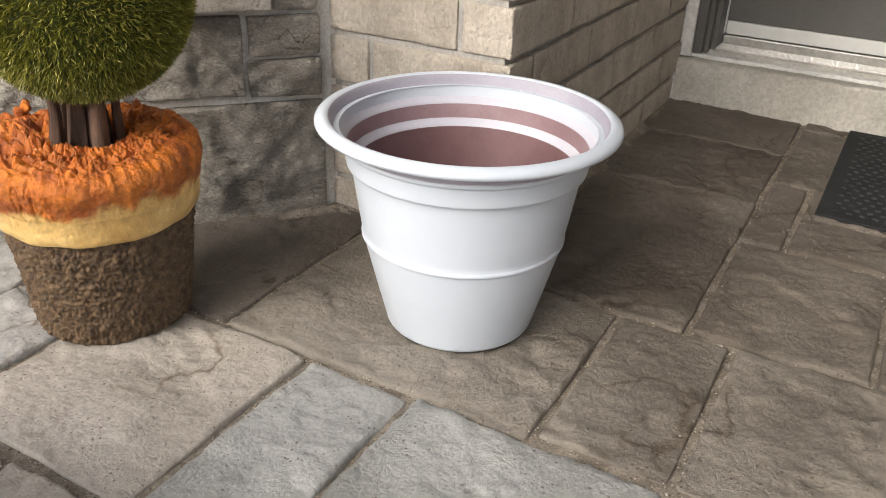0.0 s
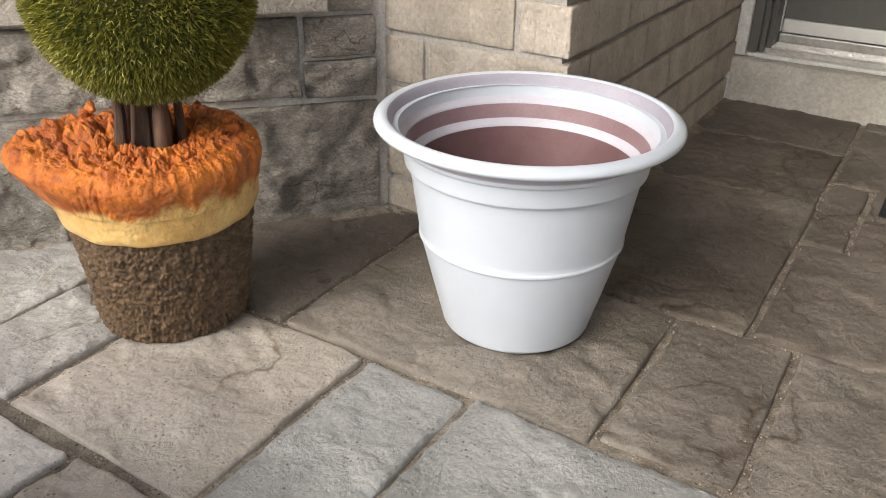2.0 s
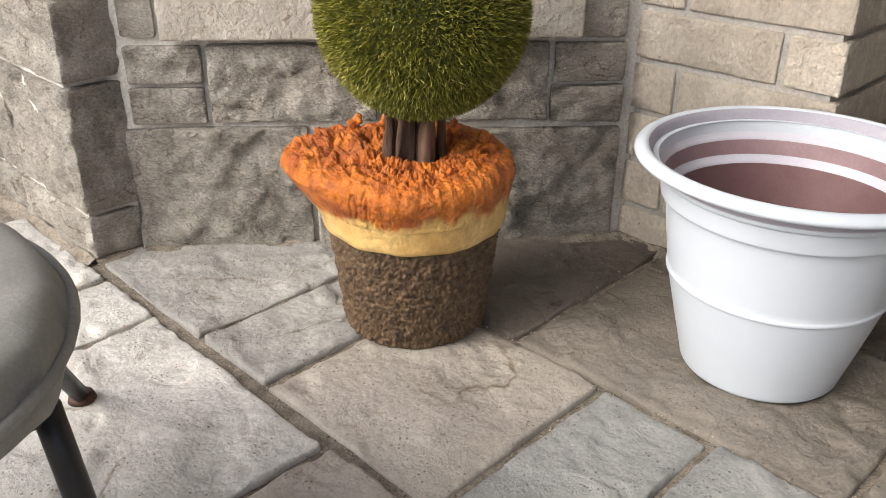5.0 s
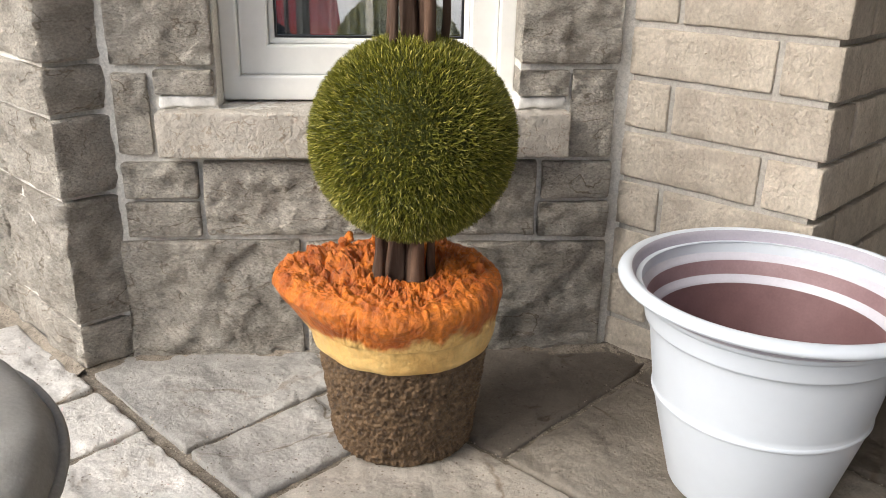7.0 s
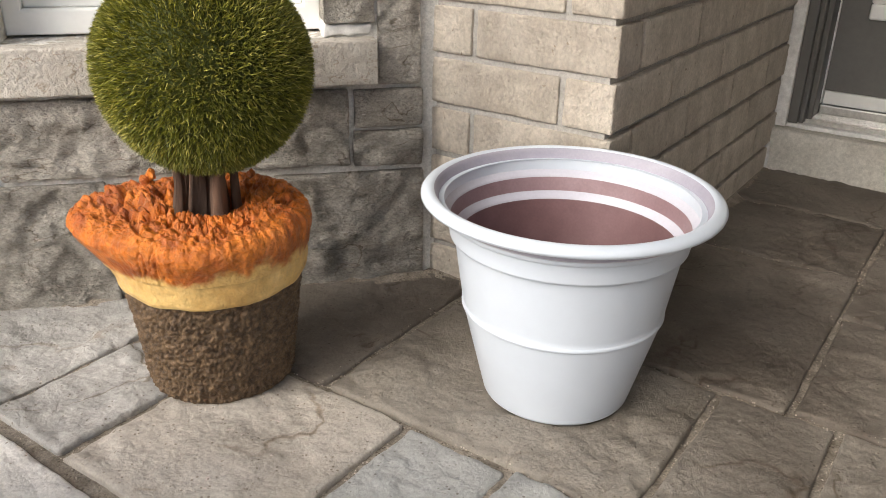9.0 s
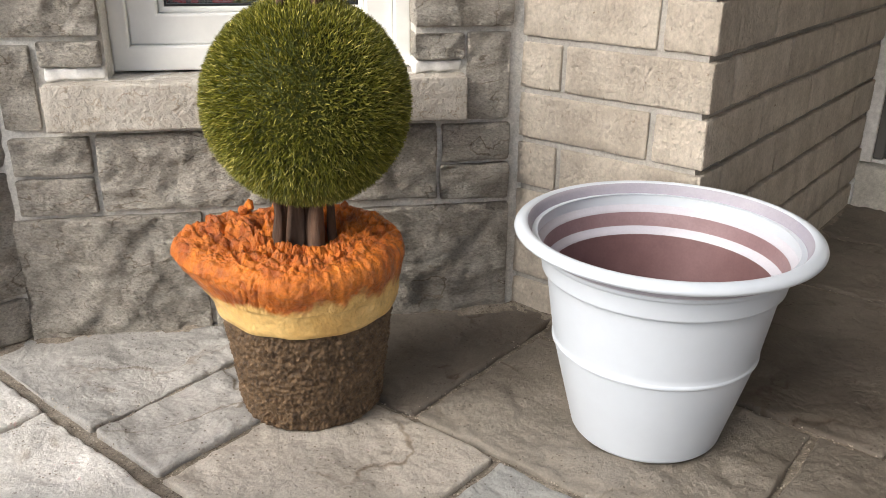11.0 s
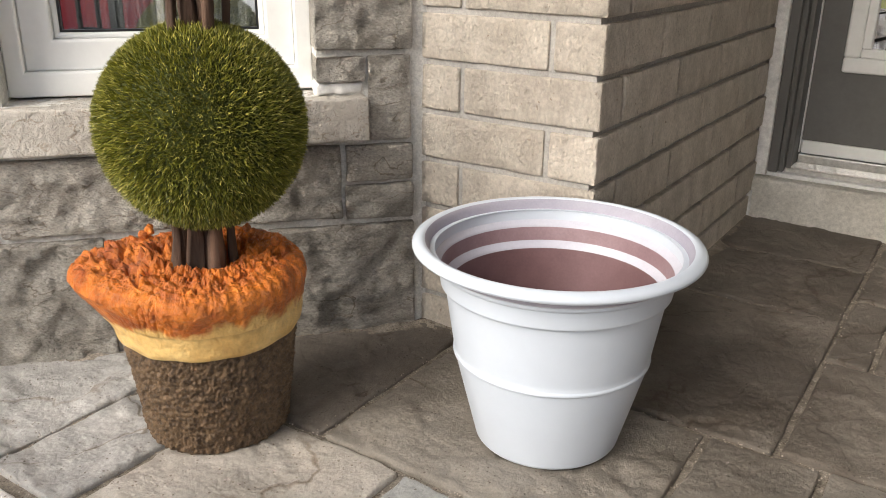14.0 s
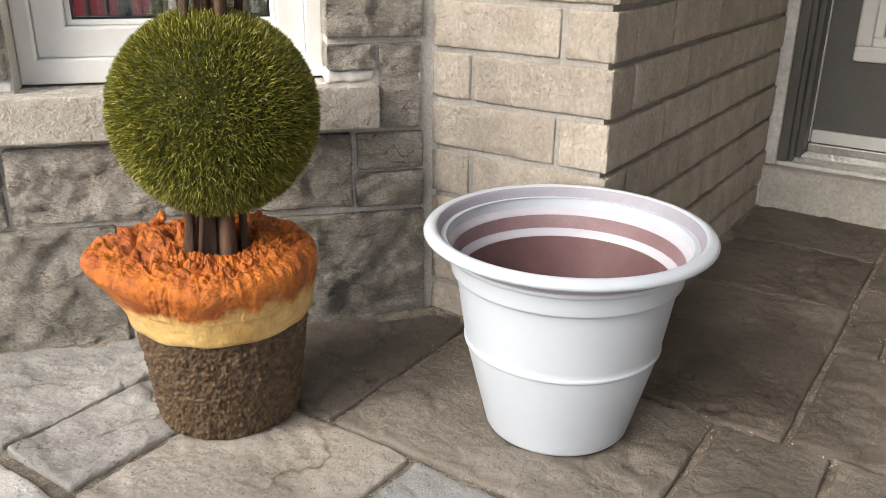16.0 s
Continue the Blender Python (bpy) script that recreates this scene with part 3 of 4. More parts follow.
# ---------------------------------------------------------------- chair
def chair(x, y, turn):
    base = tagged(new("stool"), "black metal stool with a thick grey cushion and rusty foot pads", "stool")
    base.matrix_basis = pose(x, y, 0, 0, 0, turn)
    n, verts, faces = 40, [], []
    for i in range(n + 1):
        for j in range(n + 1):
            u, v = 2 * i / n - 1, 2 * j / n - 1
            # round outline with a puffed edge
            px, py = u * math.sqrt(1 - 0.48 * v * v), v * math.sqrt(1 - 0.48 * u * u)
            e = max(0.0, 1 - max(abs(u), abs(v)) ** 6)
            puff = 0.045 * e ** 0.4
            wr = 0.003 * noise.noise(Vector((u * 5, v * 5, 1)))
            verts.append((0.258 * px, 0.258 * py, 0.362 + puff + wr))
    m = len(verts)
    verts += [(a, b, 0.724 - c) for a, b, c in verts]
    w = n + 1
    for i in range(n):
        for j in range(n):
            a = i * w + j
            faces.append((a, a + w, a + w + 1, a + 1))
            faces.append((m + a, m + a + 1, m + a + w + 1, m + a + w))
    for i in range(n):
        for a, b in ((i, i + 1), (n * w + i + 1, n * w + i)):
            faces.append((a, b, m + b, m + a))
        for a, b in (((i + 1) * w, i * w), (i * w + n, (i + 1) * w + n)):
            faces.append((a, b, m + b, m + a))
    cushion = mesh_object("cushion", verts, faces, M_FABRIC, base, True)
    tagged(cushion, "puffed grey fabric cushion")
    cushion.matrix_basis = pose(0, 0, -0.008)
    pts = []
    for k in range(65):
        a = 2 * math.pi * k / 64
        c, s = math.cos(a), math.sin(a)
        q = 1 / max(abs(c), abs(s))
        u, v = c * q, s * q
        pts.append((0.260 * u * math.sqrt(1 - 0.48 * v * v), 0.260 * v * math.sqrt(1 - 0.48 * u * u), 0.362))
    tube("piping", pts, [0.005] * 65, M_FABRIC, cushion, 8)
    rings = [(0.085 * math.cos(k * math.pi / 20) + 0.02, 0.085 * math.sin(k * math.pi / 20) + 0.02, 0.4105) for k in range(41)]
    tube("printed_ring", rings, [0.0016] * 41, M_BLACK, cushion, 6, "dark printed ring mark")
    bm = bmesh.new()
    box(bm, -0.16, 0.165, -0.17, 0.192, 0.299, 0.316, 0.006)
    part("seat_frame", bm, M_BLACK, base)
    for top, foot in (((-0.10, 0.215), (-0.277, 0.352)), ((0.155, 0.187), (0.222, 0.199)), ((-0.20, -0.18), (-0.308, -0.335)), ((0.15, -0.172), (0.20, -0.19))):
        top, foot = Vector((*top, 0.312)), Vector((*foot, 0.006))
        leg = tube("leg", [top.lerp(foot, k / 6) for k in range(7)], [0.0115] * 7, M_BLACK, base, 12)
        bm = bmesh.new()
        bmesh.ops.create_cone(bm, cap_ends=True, segments=24, radius1=0.019, radius2=0.016, depth=0.009, matrix=Matrix.Translation((foot.x, foot.y, 0.0055)))
        part("foot_pad", bm, M_RUST, leg, "rusty round foot pad", True)
    return base


chair(-0.889, 0.019, 0.0)

# ---------------------------------------------------------------- railing, drive and car in front of the porch
bm = bmesh.new()
box(bm, -60, 60, -60, -1.62, -1.1, -0.85)
tagged(part("driveway", bm, M_DRIVE), "pale concrete drive in front of the porch", "driveway", kind="structure")
railing = tagged(new("railing"), "black metal porch railing with thin upright bars", "railing")
railing.matrix_basis = pose(-1.3, -0.78, 0)
bm = bmesh.new()
box(bm, 0, 1.62, -0.02, 0.02, 0.86, 0.89, 0.004)
part("top_rail", bm, M_BLACK, railing)
bm = bmesh.new()
box(bm, 0, 1.62, -0.015, 0.015, 0.08, 0.105, 0.004)
part("bottom_rail", bm, M_BLACK, railing)
for k in range(17):
    bm = bmesh.new()
    big = k in (0, 16)
    h = 0.022 if big else 0.008
    box(bm, 0.1 * k + 0.01 - h, 0.1 * k + 0.01 + h, -h, h, -0.004 if big else 0.1045, 0.95 if big else 0.8605, 0.002)
    part("post" if big else "baluster", bm, M_BLACK, railing)


def car(m):
    base = tagged(new("car"), "red parked car on the pale drive", "car")
    base.matrix_basis = m
    side = [(-2.1, 0.16), (-2.15, 0.5), (-2.0, 0.78), (-1.2, 0.92), (-0.6, 1.38), (0.9, 1.42), (1.6, 0.98), (2.1, 0.9), (2.15, 0.5), (2.1, 0.16)]
    bm = bmesh.new()
    rows_ = [[bm.verts.new((x, y * (0.82 if z > 1.0 else 1.0), z)) for x, z in side] for y in (-0.88, 0.88)]
    bm.faces.new(rows_[0][::-1])
    bm.faces.new(rows_[1])
    for i in range(len(side)):
        j = (i + 1) % len(side)
        bm.faces.new((rows_[0][i], rows_[0][j], rows_[1][j], rows_[1][i]))
    bmesh.ops.recalc_face_normals(bm, faces=bm.faces)
    bmesh.ops.bevel(bm, geom=list(bm.edges), offset=0.06, segments=3, affect="EDGES")
    part("body", bm, M_RED, base, smooth=True)
    for y in (-0.80, 0.80):
        bm = bmesh.new()
        box(bm, -0.7, 0.95, y - 0.02, y + 0.02, 0.98, 1.30, 0.015)
        part("side_window", bm, M_BLACK, base, "dark side glass")
    for x in (-1.3, 1.35):
        for y in (-0.83, 0.83):
            bm = bmesh.new()
            bmesh.ops.create_cone(bm, cap_ends=True, segments=32, radius1=0.32, radius2=0.32, depth=0.2, matrix=pose(x, y, 0.314, 90, 0, 0))
            wheel = part("wheel", bm, M_TYRE, base, "black tyre", True)
            bm = bmesh.new()
            bmesh.ops.create_cone(bm, cap_ends=True, segments=24, radius1=0.2, radius2=0.2, depth=0.22, matrix=pose(x, y, 0.314, 90, 0, 0))
            part("rim", bm, M_ALU, wheel)
    return base


car(pose(3.6, -6.6, -0.85, 0, 0, 46.0))

# ---------------------------------------------------------------- white planter
def white_planter(x, y):
    base = tagged(new("planter"), "large white-painted plastic planter standing empty on the paving", "planter")
    base.matrix_basis = pose(x, y, 0)
    outer = smooth_profile([(0.0000, 0.0031), (0.1012, 0.0031)], 3) + smooth_profile([(0.1073, 0.0052), (0.1108, 0.0093), (0.1133, 0.0186), (0.1295, 0.0817), (0.1455, 0.1458)], 5) + \
        smooth_profile([(0.1462, 0.1478), (0.1483, 0.1492), (0.1486, 0.1525), (0.1472, 0.1552)], 4) + smooth_profile([(0.1484, 0.1640), (0.1622, 0.2555)], 4) + \
        smooth_profile([(0.1632, 0.2578), (0.1680, 0.2598), (0.1694, 0.2625), (0.1727, 0.2860)], 3) + smooth_profile([(0.1731, 0.2880), (0.1765, 0.2896), (0.1777, 0.2918), (0.1800, 0.3120)], 3)
    v, f = lathe(outer, 160)
    tagged(mesh_object("body", v, f, M_WHITE, base, True), "smooth white tapering body with raised bands")
    rim = smooth_profile([(0.1780, 0.3118), (0.1923, 0.3112), (0.2020, 0.3122), (0.2086, 0.3146), (0.2110, 0.3190), (0.2085, 0.3240), (0.2014, 0.3278), (0.1962, 0.3280), (0.1925, 0.3262)], 5)
    v, f = lathe(rim, 160)
    tagged(mesh_object("rim", v, f, M_WHITE, base, True), "thick rolled white rim")
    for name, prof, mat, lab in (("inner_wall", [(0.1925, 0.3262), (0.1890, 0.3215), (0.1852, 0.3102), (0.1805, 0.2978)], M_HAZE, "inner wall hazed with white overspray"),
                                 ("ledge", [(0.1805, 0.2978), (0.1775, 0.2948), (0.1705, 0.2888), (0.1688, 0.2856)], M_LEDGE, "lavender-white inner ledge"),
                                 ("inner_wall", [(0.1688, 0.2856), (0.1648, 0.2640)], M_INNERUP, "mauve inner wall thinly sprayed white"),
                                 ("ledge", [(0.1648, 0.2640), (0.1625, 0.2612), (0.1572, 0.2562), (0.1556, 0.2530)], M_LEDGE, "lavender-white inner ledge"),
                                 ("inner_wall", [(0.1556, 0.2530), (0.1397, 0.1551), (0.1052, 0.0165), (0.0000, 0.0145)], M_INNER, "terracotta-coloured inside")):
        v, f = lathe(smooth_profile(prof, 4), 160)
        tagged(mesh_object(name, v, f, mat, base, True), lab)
    return base


white_planter(-0.560, 1.115)


# ---------------------------------------------------------------- topiary
def topiary(x, y):
    base = tagged(new("topiary"), "artificial topiary ball in a brown bark-textured pot with orange foam collar", "topiary")
    base.matrix_basis = pose(x, y, 0)

    def crust(r, z, a):
        p = Vector((math.cos(a) * r, math.sin(a) * r, z * 0.6))
        d = noise.voronoi(p * 250)[0][0]
        return r + (0.0072 * (0.42 - d) + 0.0026 * noise.fractal(p * 80, 0.8, 2.0, 3)) * (r > 0.05), z

    prof = [(0.0, 0.0), (0.098, 0.0), (0.105, 0.002)] + [(0.109 + 0.022 * k / 100, 0.006 + 0.176 * k / 100) for k in range(101)]
    v, f = lathe(prof, 420, crust)
    tagged(mesh_object("pot", v, f, M_BARK, base, True), "brown pot with bark-like crust")

    def fine(p):
        return noise.noise(p * 70)

    def foam(r, z, a):
        """Folds, lumps and the long lip on the side towards the pier."""
        c, s = math.cos(a), math.sin(a)
        side = max(0.0, math.cos(a - radians(222))) ** 5
        away = max(0.0, math.cos(a - radians(44)))
        up = min(1.0, max(0.0, (z - 0.195) / 0.06))
        out = min(1.0, max(0.0, (r - 0.05) / 0.08))
        p = Vector((c * r, s * r, z))
        fold = 1 - 2 * abs(noise.noise(Vector((c * 8, s * 8, z * 9 + r * 7))))
        wide = noise.noise(Vector((c * 3.5, s * 3.5, z * 14)))
        low = noise.noise(Vector((c * 1.7, s * 1.7, 5.0)))
        # crumbs of several sizes, cut by deep creases
        big = 0.45 - 1.5 * noise.voronoi(p * 40 + Vector((fold, wide, 0)) * 0.35)[0][0] ** 2
        little = 0.45 - 1.5 * noise.voronoi(p * 95)[0][0] ** 2
        crumb = 0.4 - noise.voronoi(p * 190 + Vector((fine(p), 0, 0)))[0][0]
        crease = abs(noise.noise(p * 24 + Vector((7, 3, 1))))
        patch = min(1.0, max(0.15, 0.55 + 1.6 * noise.noise(p * 13 + Vector((1, 9, 4)))))
        small = noise.fractal(p * 60, 0.8, 2.0, 4)
        radial = abs(noise.noise(Vector((c * 9, s * 9, z * 9 + r * 6 + 3)) + Vector((wide, fold, 0)) * 0.8)) + 0.12 * (1 - patch)
        top = min(1.0, max(0.0, (z - 0.262) / 0.02))
        inner = min(1.0, max(0.0, (0.145 - r) / 0.05))
        r2 = r + up * out * (0.038 * side - 0.010 * away + 0.004 * low + 0.0022 * fold + 0.004 * wide + 0.0012 * small + top * patch * (0.004 * big + 0.004 * little) + (0.4 + 0.6 * top) * 0.0014 * crumb - 0.0045 * max(0.0, 0.10 - radial) / 0.10) + (1 - up) * (0.0016 * low + 0.0006 * wide)
        lump = patch * (0.010 * big + 0.013 * little) + 0.009 * small + 0.006 * crumb - 0.006 * max(0.0, 0.10 - radial) / 0.10 - 0.012 * max(0.0, 0.16 - crease) / 0.16
        z2 = z + up * out * (0.006 * side + 0.004 * low) + top * (0.25 + 0.75 * inner + 0.4 * side) * lump + up * out * (1 - inner) * 0.002 * fold + (1 - up) * (0.007 * low + 0.004 * noise.noise(Vector((c * 3.1, s * 3.1, 8.0))))
        return r2, z2

    prof = smooth_profile([(0.124, 0.177), (0.1325, 0.1735), (0.137, 0.179), (0.1400, 0.194), (0.1432, 0.216), (0.1475, 0.232)], 8)
    v, f = lathe(prof, 300, foam)
    tagged(mesh_object("collar_band", v, f, M_CREAM, base, True), "glossy cream-yellow foam band")
    prof = smooth_profile([(0.1445, 0.214), (0.1495, 0.232), (0.1545, 0.246), (0.156, 0.258), (0.151, 0.270), (0.137, 0.279), (0.115, 0.283), (0.09, 0.282), (0.066, 0.282), (0.050, 0.275), (0.042, 0.255)], 18)
    v, f = lathe(prof, 640, foam)
    tagged(mesh_object("collar_crown", v, f, M_ORANGE, base, True), "lumpy wrinkled orange foam brim")
    # loose nubs standing up from the crown
    rng = random.Random(9)
    for nx, ny, nz, nr in ((-0.118, -0.006, 0.300, 0.0075), (-0.146, -0.034, 0.281, 0.006), (-0.125, -0.012, 0.288, 0.008), (-0.100, 0.030, 0.293, 0.007), (-0.02, 0.105, 0.292, 0.006), (0.06, 0.085, 0.291, 0.0065), (-0.075, 0.055, 0.292, 0.005)):
        bm = bmesh.new()
        bmesh.ops.create_icosphere(bm, subdivisions=3, radius=nr, matrix=Matrix.Translation((nx, ny, nz)) @ Matrix.Diagonal((1, 1, 1.25, 1)))
        for vt in bm.verts:
            vt.co += (vt.co - Vector((nx, ny, nz))) * 0.55 * noise.noise(vt.co * 130 + Vector((nx * 90, 0, 0)))
        part("foam_nub", bm, M_ORANGE, base, "small lump of orange foam", True)
    # stems
    rng = random.Random(4)
    for k in range(9):
        a = 2 * math.pi * k / 5 + 0.9 if k < 5 else 2 * math.pi * k / 4
        rr = (0.040 + 0.005 * rng.uniform(-1, 1)) if k < 5 else 0.014
        thick = rng.uniform(0.0045, 0.0075) if k < 5 else rng.uniform(0.009, 0.0118)
        px, py = rr * math.cos(a), rr * math.sin(a)
        zs = [0.24 + 0.04 * i for i in range(20)]
        pts = [(px * (1 + 0.12 * math.sin(z * 9 + k) + 0.35 * max(0, 0.32 - z) / 0.1) + 0.002 * rng.uniform(-1, 1) + 0.010 * max(0, min(1, (z - 0.3) / 0.3)), py * (1 + 0.12 * math.cos(z * 8 + k) + 0.35 * max(0, 0.32 - z) / 0.1) + 0.002 * rng.uniform(-1, 1) + 0.008 * min(1, (z - 0.24) / 0.2) + 0.009 * max(0, min(1, (z - 0.4) / 0.2)), z) for z in zs]
        tube("stem", pts, [thick + 0.002 * rng.random() + 0.004 * max(0, 0.34 - z) / 0.1 for z in zs], M_STEM, base, 12, ridge=0.6)
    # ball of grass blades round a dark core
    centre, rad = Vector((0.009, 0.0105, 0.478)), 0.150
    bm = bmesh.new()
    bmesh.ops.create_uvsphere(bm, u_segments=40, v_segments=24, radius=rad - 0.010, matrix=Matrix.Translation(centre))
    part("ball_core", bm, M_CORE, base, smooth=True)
    verts, faces = [], []
    n = 56000
    for k in range(n):
        z = 1 - 2 * (k + 0.5) / n
        a = k * 2.399963 + rng.uniform(-0.1, 0.1)
        s = math.sqrt(max(0, 1 - z * z))
        d = Vector((s * math.cos(a), s * math.sin(a), z))
        if d.z > 0.97 and rng.random() < 0.5:
            continue
        t = Vector((rng.gauss(0, 1), rng.gauss(0, 1), rng.gauss(0, 1)))
        t = (t - d * t.dot(d)).normalized()
        lean = (d + t * abs(rng.gauss(0, 0.40))).normalized()
        ln = rng.uniform(0.0105, 0.0170)
        w = rng.uniform(0.0007, 0.0011)
        e = lean.cross(Vector((rng.gauss(0, 1), rng.gauss(0, 1), rng.gauss(0, 1)))).normalized()
        p = centre + d * (rad - 0.0150)
        mid = p + lean * ln * 0.6
        tip = p + lean * ln + t * 0.0015
        i = len(verts)
        verts += [p - e * w, p + e * w, mid + e * w * 0.8, mid - e * w * 0.8, tip]
        faces += [(i, i + 1, i + 2, i + 3), (i + 3, i + 2, i + 4)]
    ob = mesh_object("grass_ball", verts, faces, M_GRASS, base)
    tagged(ob, "olive-green ball of artificial grass blades", kind="stuff")
    return base


def grass_material():
    m = bpy.data.materials.new("artificial_grass")
    m.use_nodes = True
    n, l = m.node_tree.nodes, m.node_tree.links
    b = n["Principled BSDF"]
    geo = n.new("ShaderNodeNewGeometry")
    r = n.new("ShaderNodeValToRGB")
    r.color_ramp.elements[0].color = (0.075, 0.082, 0.009, 1)
    r.color_ramp.elements[1].color = (0.70, 0.62, 0.18, 1)
    for pos, c in ((0.45, (0.155, 0.158, 0.016, 1)), (0.85, (0.30, 0.285, 0.036, 1))):
        r.color_ramp.elements.new(pos).color = c
    l.new(geo.outputs["Random Per Island"], r.inputs[0])
    l.new(r.outputs[0], b.inputs["Base Color"])
    b.inputs["Roughness"].default_value = 0.45
    return m


M_GRASS = grass_material()
topiary(-1.0105, 0.849)

# ---------------------------------------------------------------- bricks
rng = random.Random(11)
COURSE, JOINT, FIRST = 0.0905, 0.011, -0.0225
rows = int((TOP - FIRST) / COURSE) + 1
BK = dict(along=(0.7, 1, 0.35), step=0.011, edge=0.0035, amp=0.0016, freq=95.0, big=0.0008, big_freq=18.0, chip=0.9)
for r in range(rows):
    z = FIRST + r * COURSE + COURSE / 2
    if z + COURSE / 2 > TOP:
        break
    h = COURSE - JOINT
    front_header = r % 2 == 0
    spans = [(-0.958, -0.703), (-0.692, BRICK_X)] if front_header else [(-0.958, -0.876), (-0.865, BRICK_X)]
    for k, (a, c) in enumerate(spans):
        last = k == 1
        rock("brick", (c - a, 0.09, h), ((a + c) / 2, BRICK_Y + 0.045, z), M_BRICK, wall_brick, rng.randrange(5) + 10 * (not last), **BK)
    y = BRICK_Y + (0.257 + JOINT if front_header else 0.09 + JOINT)
    if front_header:
        rock("brick", (0.09, 0.257 - 0.091, h), (BRICK_X - 0.045, BRICK_Y + 0.091 + (0.257 - 0.091) / 2, z), M_BRICK, wall_brick, rng.randrange(3), **BK)
    while y < 2.44:
        e = min(y + 0.267, 2.445)
        if e - y > 0.03:
            rock("brick", (0.09, e - y, h), (BRICK_X - 0.045, (y + e) / 2, z), M_BRICK, wall_brick, rng.randrange(5), **BK)
        y = e + JOINT

# ---------------------------------------------------------------- stones of the bay wall: along, along, bottom, top
STONES = [(-0.885, -0.575, 0.0, 0.226), (-0.562, -0.30, 0.0, 0.222), (-0.287, -0.014, 0.0, 0.218),
          (-0.868, -0.746, 0.238, 0.298), (-0.868, -0.744, 0.309, 0.370), (-0.732, -0.452, 0.240, 0.372), (-0.440, -0.152, 0.238, 0.372),
          (-0.141, -0.018, 0.233, 0.294), (-0.139, -0.018, 0.305, 0.370),
          (-0.868, -0.815, 0.388, 0.522), (-0.800, -0.706, 0.489, 0.527), (-0.868, -0.704, 0.538, 0.70),
          (-0.187, -0.103, 0.490, 0.530), (-0.095, -0.022, 0.384, 0.532), (-0.188, -0.018, 0.545, 0.685)]
z = 0.712
while z < TOP - 0.08:
    h = rng.choice((0.10, 0.13, 0.16, 0.19))
    h = min(h, TOP - z - 0.004)
    if z + 0.3 < OPEN_Z1:
        STONES += [(-0.868, -0.704, z, z + h - 0.012), (-0.188, -0.018, z - 0.015, z + h - 0.027)]
    else:
        cut = rng.uniform(-0.6, -0.3)
        if z > OPEN_Z1:
            STONES += [(-0.868, cut - 0.006, z, z + h - 0.012), (cut + 0.006, -0.018, z, z + h - 0.012)]
        else:
            STONES += [(-0.868, -0.704, z, z + h - 0.012), (-0.188, -0.018, z, z + h - 0.012)]
    z += h
for k, (u0, u1, z0, z1) in enumerate(STONES):
    rock("stone", (u1 - u0, 0.10, z1 - z0), ((u0 + u1) / 2, 0.0325, (z0 + z1) / 2), M_STONE, wall_stone, 40 + k, step=0.007 if z0 < 0.8 else 0.02, edge=0.003, amp=0.0048, freq=30.0, big=0.006, big_freq=9.0, chip=1.0, bias=0.007, cleave=0.011, along=(0.25, 1, 0.25))
# stones of the pier: bottom, top, length towards the west
z, k = 0.0, 0
for h in (0.086, 0.232, 0.140, 0.084, 0.15, 0.2, 0.12, 0.18, 0.16, 0.2, 0.15, 0.19, 0.13, 0.2, 0.16, 0.12):
    if z + h > TOP:
        break
    x = PIER_X
    w = (0.30, 0.22, 0.36, 0.26)[k % 4]
    while x > -3.2:
        first = x == PIER_X
        rock("stone", (w - 0.012, 0.10 if first else 0.09, h - 0.012), (x - w / 2 + 0.006, PIER_Y + (0.05 if first else 0.046), z + h / 2), M_STONE, wall_pier, 200 + k, step=0.008 if z < 0.7 and x > -2.4 else 0.02, edge=0.003, amp=0.006, freq=28.0, big=0.008, big_freq=9.0, chip=1.0, bias=0.006, cleave=0.011, along=(0.9, 1, 0.25))
        x -= w
        w = rng.uniform(0.2, 0.42)
        k += 1
    z += h
    k += 1

# ---------------------------------------------------------------- pavers
XY = [  # x0, x1, y0, y1
    (-1.195, -1.02, 0.565, 0.905), (-1.02, -0.682, 0.562, 0.905), (-0.682, -0.512, 0.56, 0.902), (-0.512, -0.17, 0.56, 0.91), (-0.17, 0.18, 0.56, 0.92),
    (-1.60, -1.195, 0.565, 1.2), (-1.195, -0.848, 0.905, 1.5), (-0.848, -0.345, 0.905, 1.262), (-0.345, -0.170, 0.92, 1.262), (-0.170, 0.18, 0.92, 1.265),
    (-0.848, -0.6, 1.262, 1.36), (-0.62, -0.245, 1.262, 1.82), (-0.62, -0.25, 1.82, 2.15), (-0.62, -0.25, 2.15, 2.44),
    (-0.245, 0.02, 1.265, 1.63), (0.02, 0.36, 1.265, 1.63), (-0.25, -0.165, 1.635, 1.96), (-0.165, 0.18, 1.635, 1.81), (0.18, 0.52, 1.635, 1.98),
    (-0.165, 0.18, 1.81, 1.98), (-0.25, -0.08, 1.965, 2.36), (-0.25, 0.10, 2.36, 2.44), (-0.08, 0.26, 1.98, 2.36), (0.10, 0.52, 2.36, 2.44), (0.26, 0.52, 1.98, 2.36),
    (-1.297, -0.856, 0.21, 0.552), (-0.856, -0.684, 0.21, 0.556), (-0.684, -0.34, 0.21, 0.556), (-0.34, -0.17, 0.21, 0.556), (-0.17, 0.18, 0.21, 0.556),
    (-1.47, -1.297, 0.38, 0.555), (-1.47, -1.297, 0.21, 0.38), (-1.82, -1.47, 0.21, 0.555)]
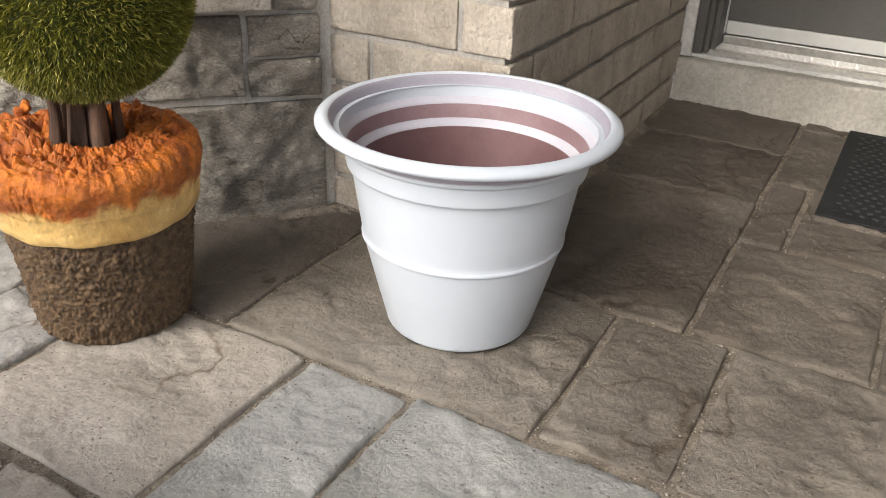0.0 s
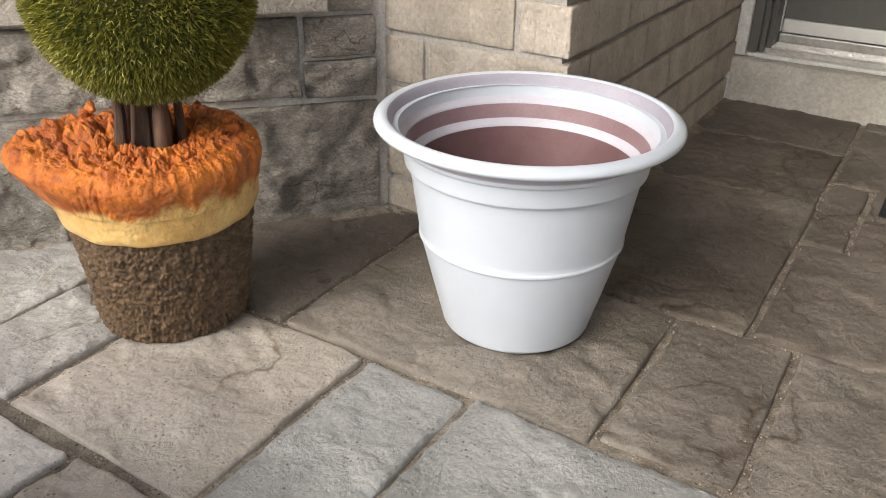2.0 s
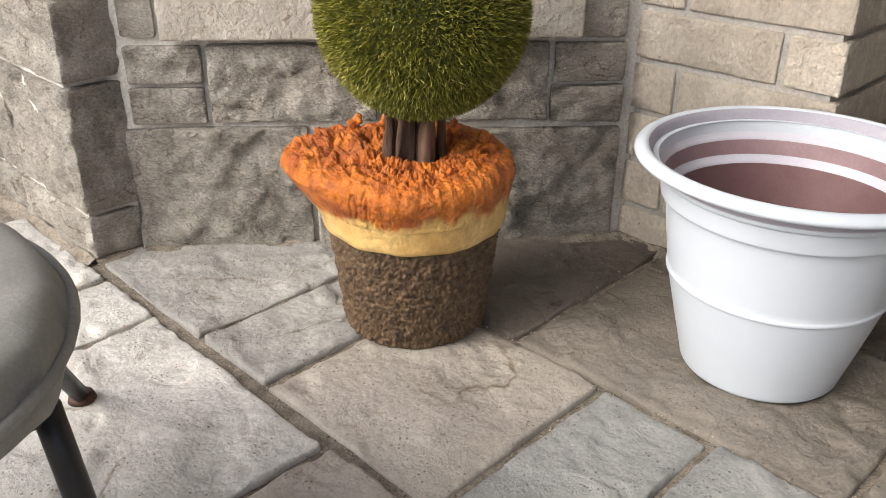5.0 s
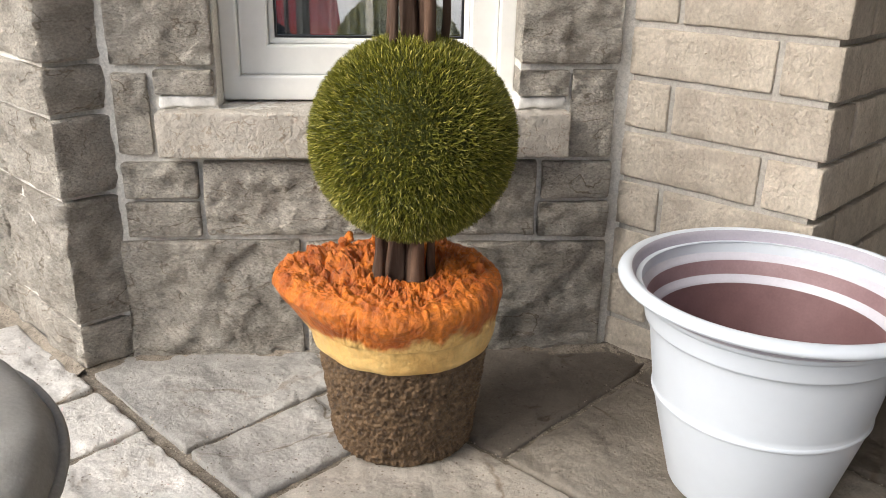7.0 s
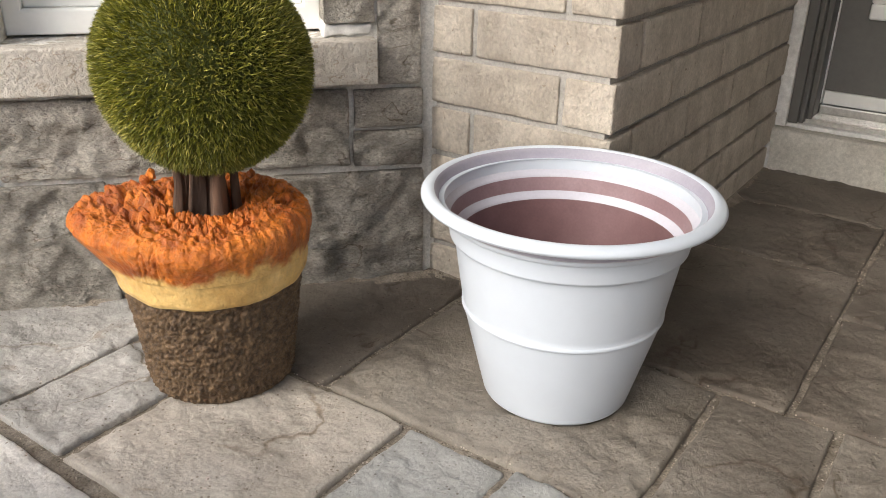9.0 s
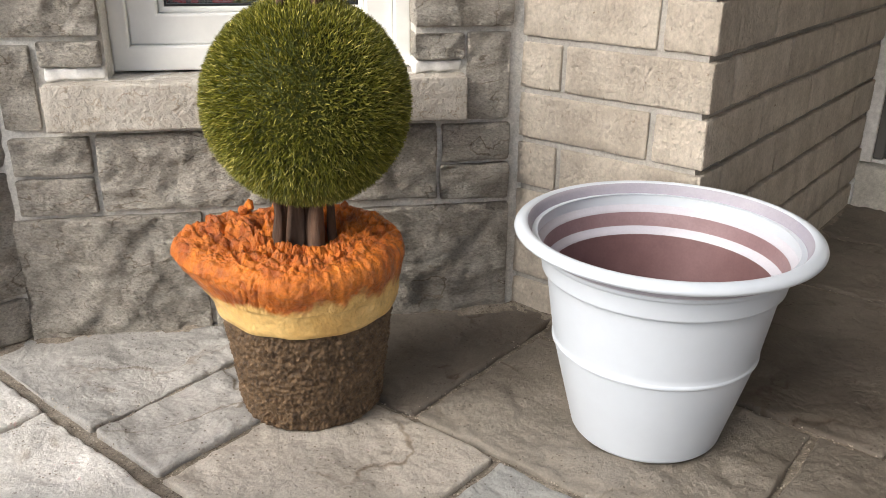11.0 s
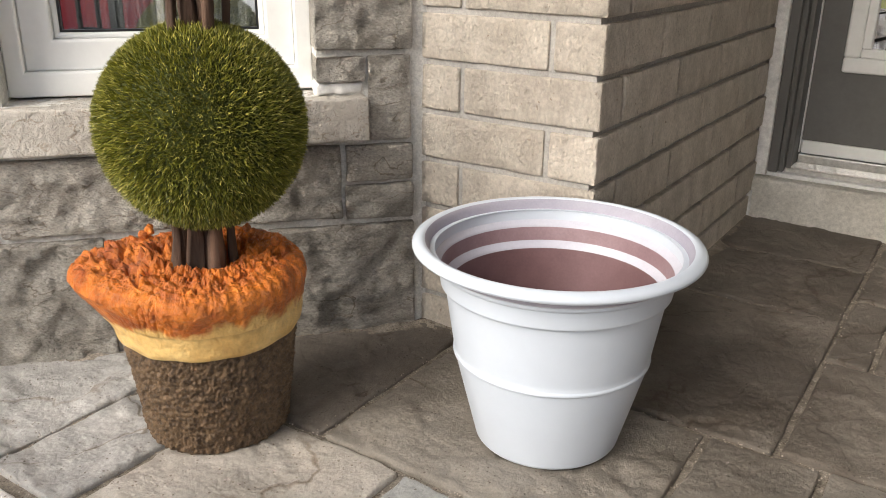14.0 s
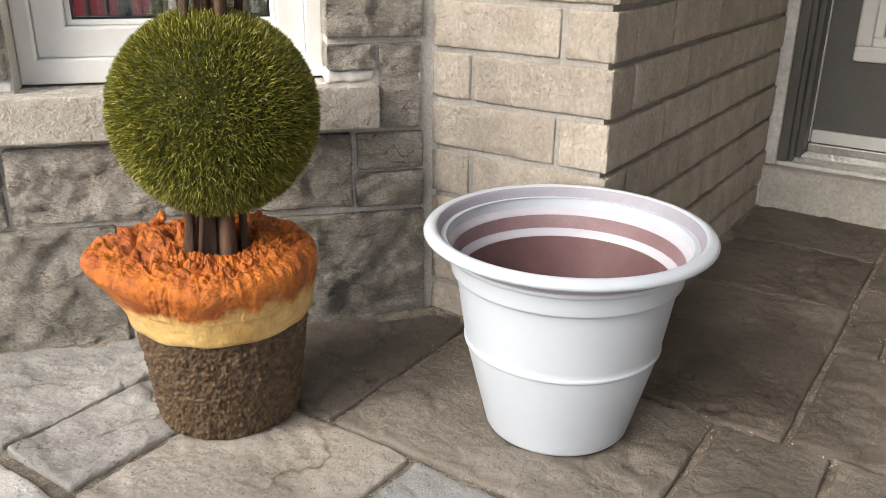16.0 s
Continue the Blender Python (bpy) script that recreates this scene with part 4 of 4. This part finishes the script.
for i in range(7):
    for j in range(-3, 1):
        XY.append((-2.0 + 0.35 * i - 0.17 * (j % 2), -1.65 + 0.35 * i - 0.17 * (j % 2), 0.21 + 0.35 * (j - 1), 0.21 + 0.35 * j))
for j in range(4):
    XY.append((0.18 if j < 3 else 0.36, 0.52 if j < 3 else 0.7, 0.21 + 0.35 * j, 0.56 + 0.35 * j))
    XY.append((0.52 if j < 3 else 0.7, 1.29, 0.21 + 0.35 * j, 0.56 + 0.35 * j))
XY += [(0.52, 1.29, 1.61, 2.0), (0.52, 1.29, 2.0, 2.44)]
# tone per paver; darkened n and m deep inside paint the daylight's falloff
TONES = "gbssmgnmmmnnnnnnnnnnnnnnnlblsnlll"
bm = bmesh.new()
box(bm, -4.0, 2.0, -1.6, 2.8, -1.0, -0.0115)
pavement = tagged(part("pavement", bm, M_JOINT), "porch floor of grey-brown slate-textured pavers with sandy joints", "pavement", kind="structure")
verts, faces = [], []
nx, ny = 260, 300
for i in range(nx + 1):
    for j in range(ny + 1):
        x, y = -1.82 + 2.34 * i / nx, 0.2 + 2.24 * j / ny
        w = Vector((x, y, 0))
        verts.append((x, y, -0.0075 + 0.0024 * noise.noise(w * 14) + 0.0016 * noise.noise(w * 90) - 0.0035 * max(0.0, noise.noise(w * 6 + Vector((3, 1, 0))))))
for i in range(nx):
    for j in range(ny):
        a = i * (ny + 1) + j
        faces.append((a, a + ny + 1, a + ny + 2, a + 1))
tagged(mesh_object("joint_sand", verts, faces, M_JOINT, pavement, True), "uneven sandy jointing between the pavers", kind="stuff")
# loose grains lying in the joints
rng = random.Random(31)
verts, faces = [], []
for x0, x1, y0, y1 in XY[:33]:
    for k in range(int(130 * (x1 - x0 + y1 - y0))):
        t, off = rng.random(), rng.gauss(0, 0.006)
        x, y = (x0 + t * (x1 - x0), y0 + off) if rng.random() < (x1 - x0) / (x1 - x0 + y1 - y0) else (x0 + off, y0 + t * (y1 - y0))
        r = rng.uniform(0.0007, 0.0018)
        z = -0.0042 if abs(off) < 0.007 else 0.0003
        i = len(verts)
        verts += [(x + r * rng.uniform(0.7, 1.2), y, z), (x, y + r, z), (x - r, y, z), (x, y - r * rng.uniform(0.7, 1.2), z), (x, y, z + r), (x, y, z - r)]
        faces += [(i, i + 1, i + 4), (i + 1, i + 2, i + 4), (i + 2, i + 3, i + 4), (i + 3, i, i + 4), (i + 1, i, i + 5), (i + 2, i + 1, i + 5), (i + 3, i + 2, i + 5), (i, i + 3, i + 5)]
tagged(mesh_object("joint_grains", verts, faces, M_GRIT, pavement), "loose pale sand grains in the joints", kind="stuff")
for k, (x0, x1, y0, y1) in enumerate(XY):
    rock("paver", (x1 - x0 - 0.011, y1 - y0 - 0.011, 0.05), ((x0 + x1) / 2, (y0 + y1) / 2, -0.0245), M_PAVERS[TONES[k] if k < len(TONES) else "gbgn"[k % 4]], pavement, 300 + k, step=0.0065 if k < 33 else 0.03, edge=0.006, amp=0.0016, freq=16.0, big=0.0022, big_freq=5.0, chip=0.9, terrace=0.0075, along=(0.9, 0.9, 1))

# sand and dirt lying along the foot of the walls
def dirt(m, length, seed):
    verts, faces = [], []
    nu, nv = int(length / 0.006), 7
    for i in range(nu + 1):
        for j in range(nv + 1):
            u, t = length * i / nu, j / nv
            w = 0.030 + 0.022 * noise.noise(Vector((u * 9, seed, 0)))
            h = (1 - t) ** 1.3 * (0.009 + 0.004 * noise.noise(Vector((u * 20, seed, 3)))) + 0.0018 * noise.noise(Vector((u * 190, t * 9, seed)))
            verts.append((u, -t * w, h - 0.002 - 0.003 * t))
    for i in range(nu):
        for j in range(nv):
            a = i * (nv + 1) + j
            faces.append((a, a + 1, a + nv + 2, a + nv + 1))
    ob = mesh_object("dirt", verts, faces, M_JOINT, pavement, True)
    ob.matrix_basis = m
    tagged(ob, "sandy dirt along the wall foot", kind="stuff")


dirt(STONE_M @ pose(-0.90, -0.014, 0), 0.91, 1.0)
dirt(pose(-0.965, BRICK_Y, 0), 0.36, 2.0)
dirt(pose(BRICK_X, BRICK_Y, 0, 0, 0, 90), 1.08, 3.0)
dirt(pose(-2.6, PIER_Y, 0), 1.06, 4.0)
dirt(pose(PIER_X, PIER_Y, 0, 0, 0, 90), 0.11, 5.0)
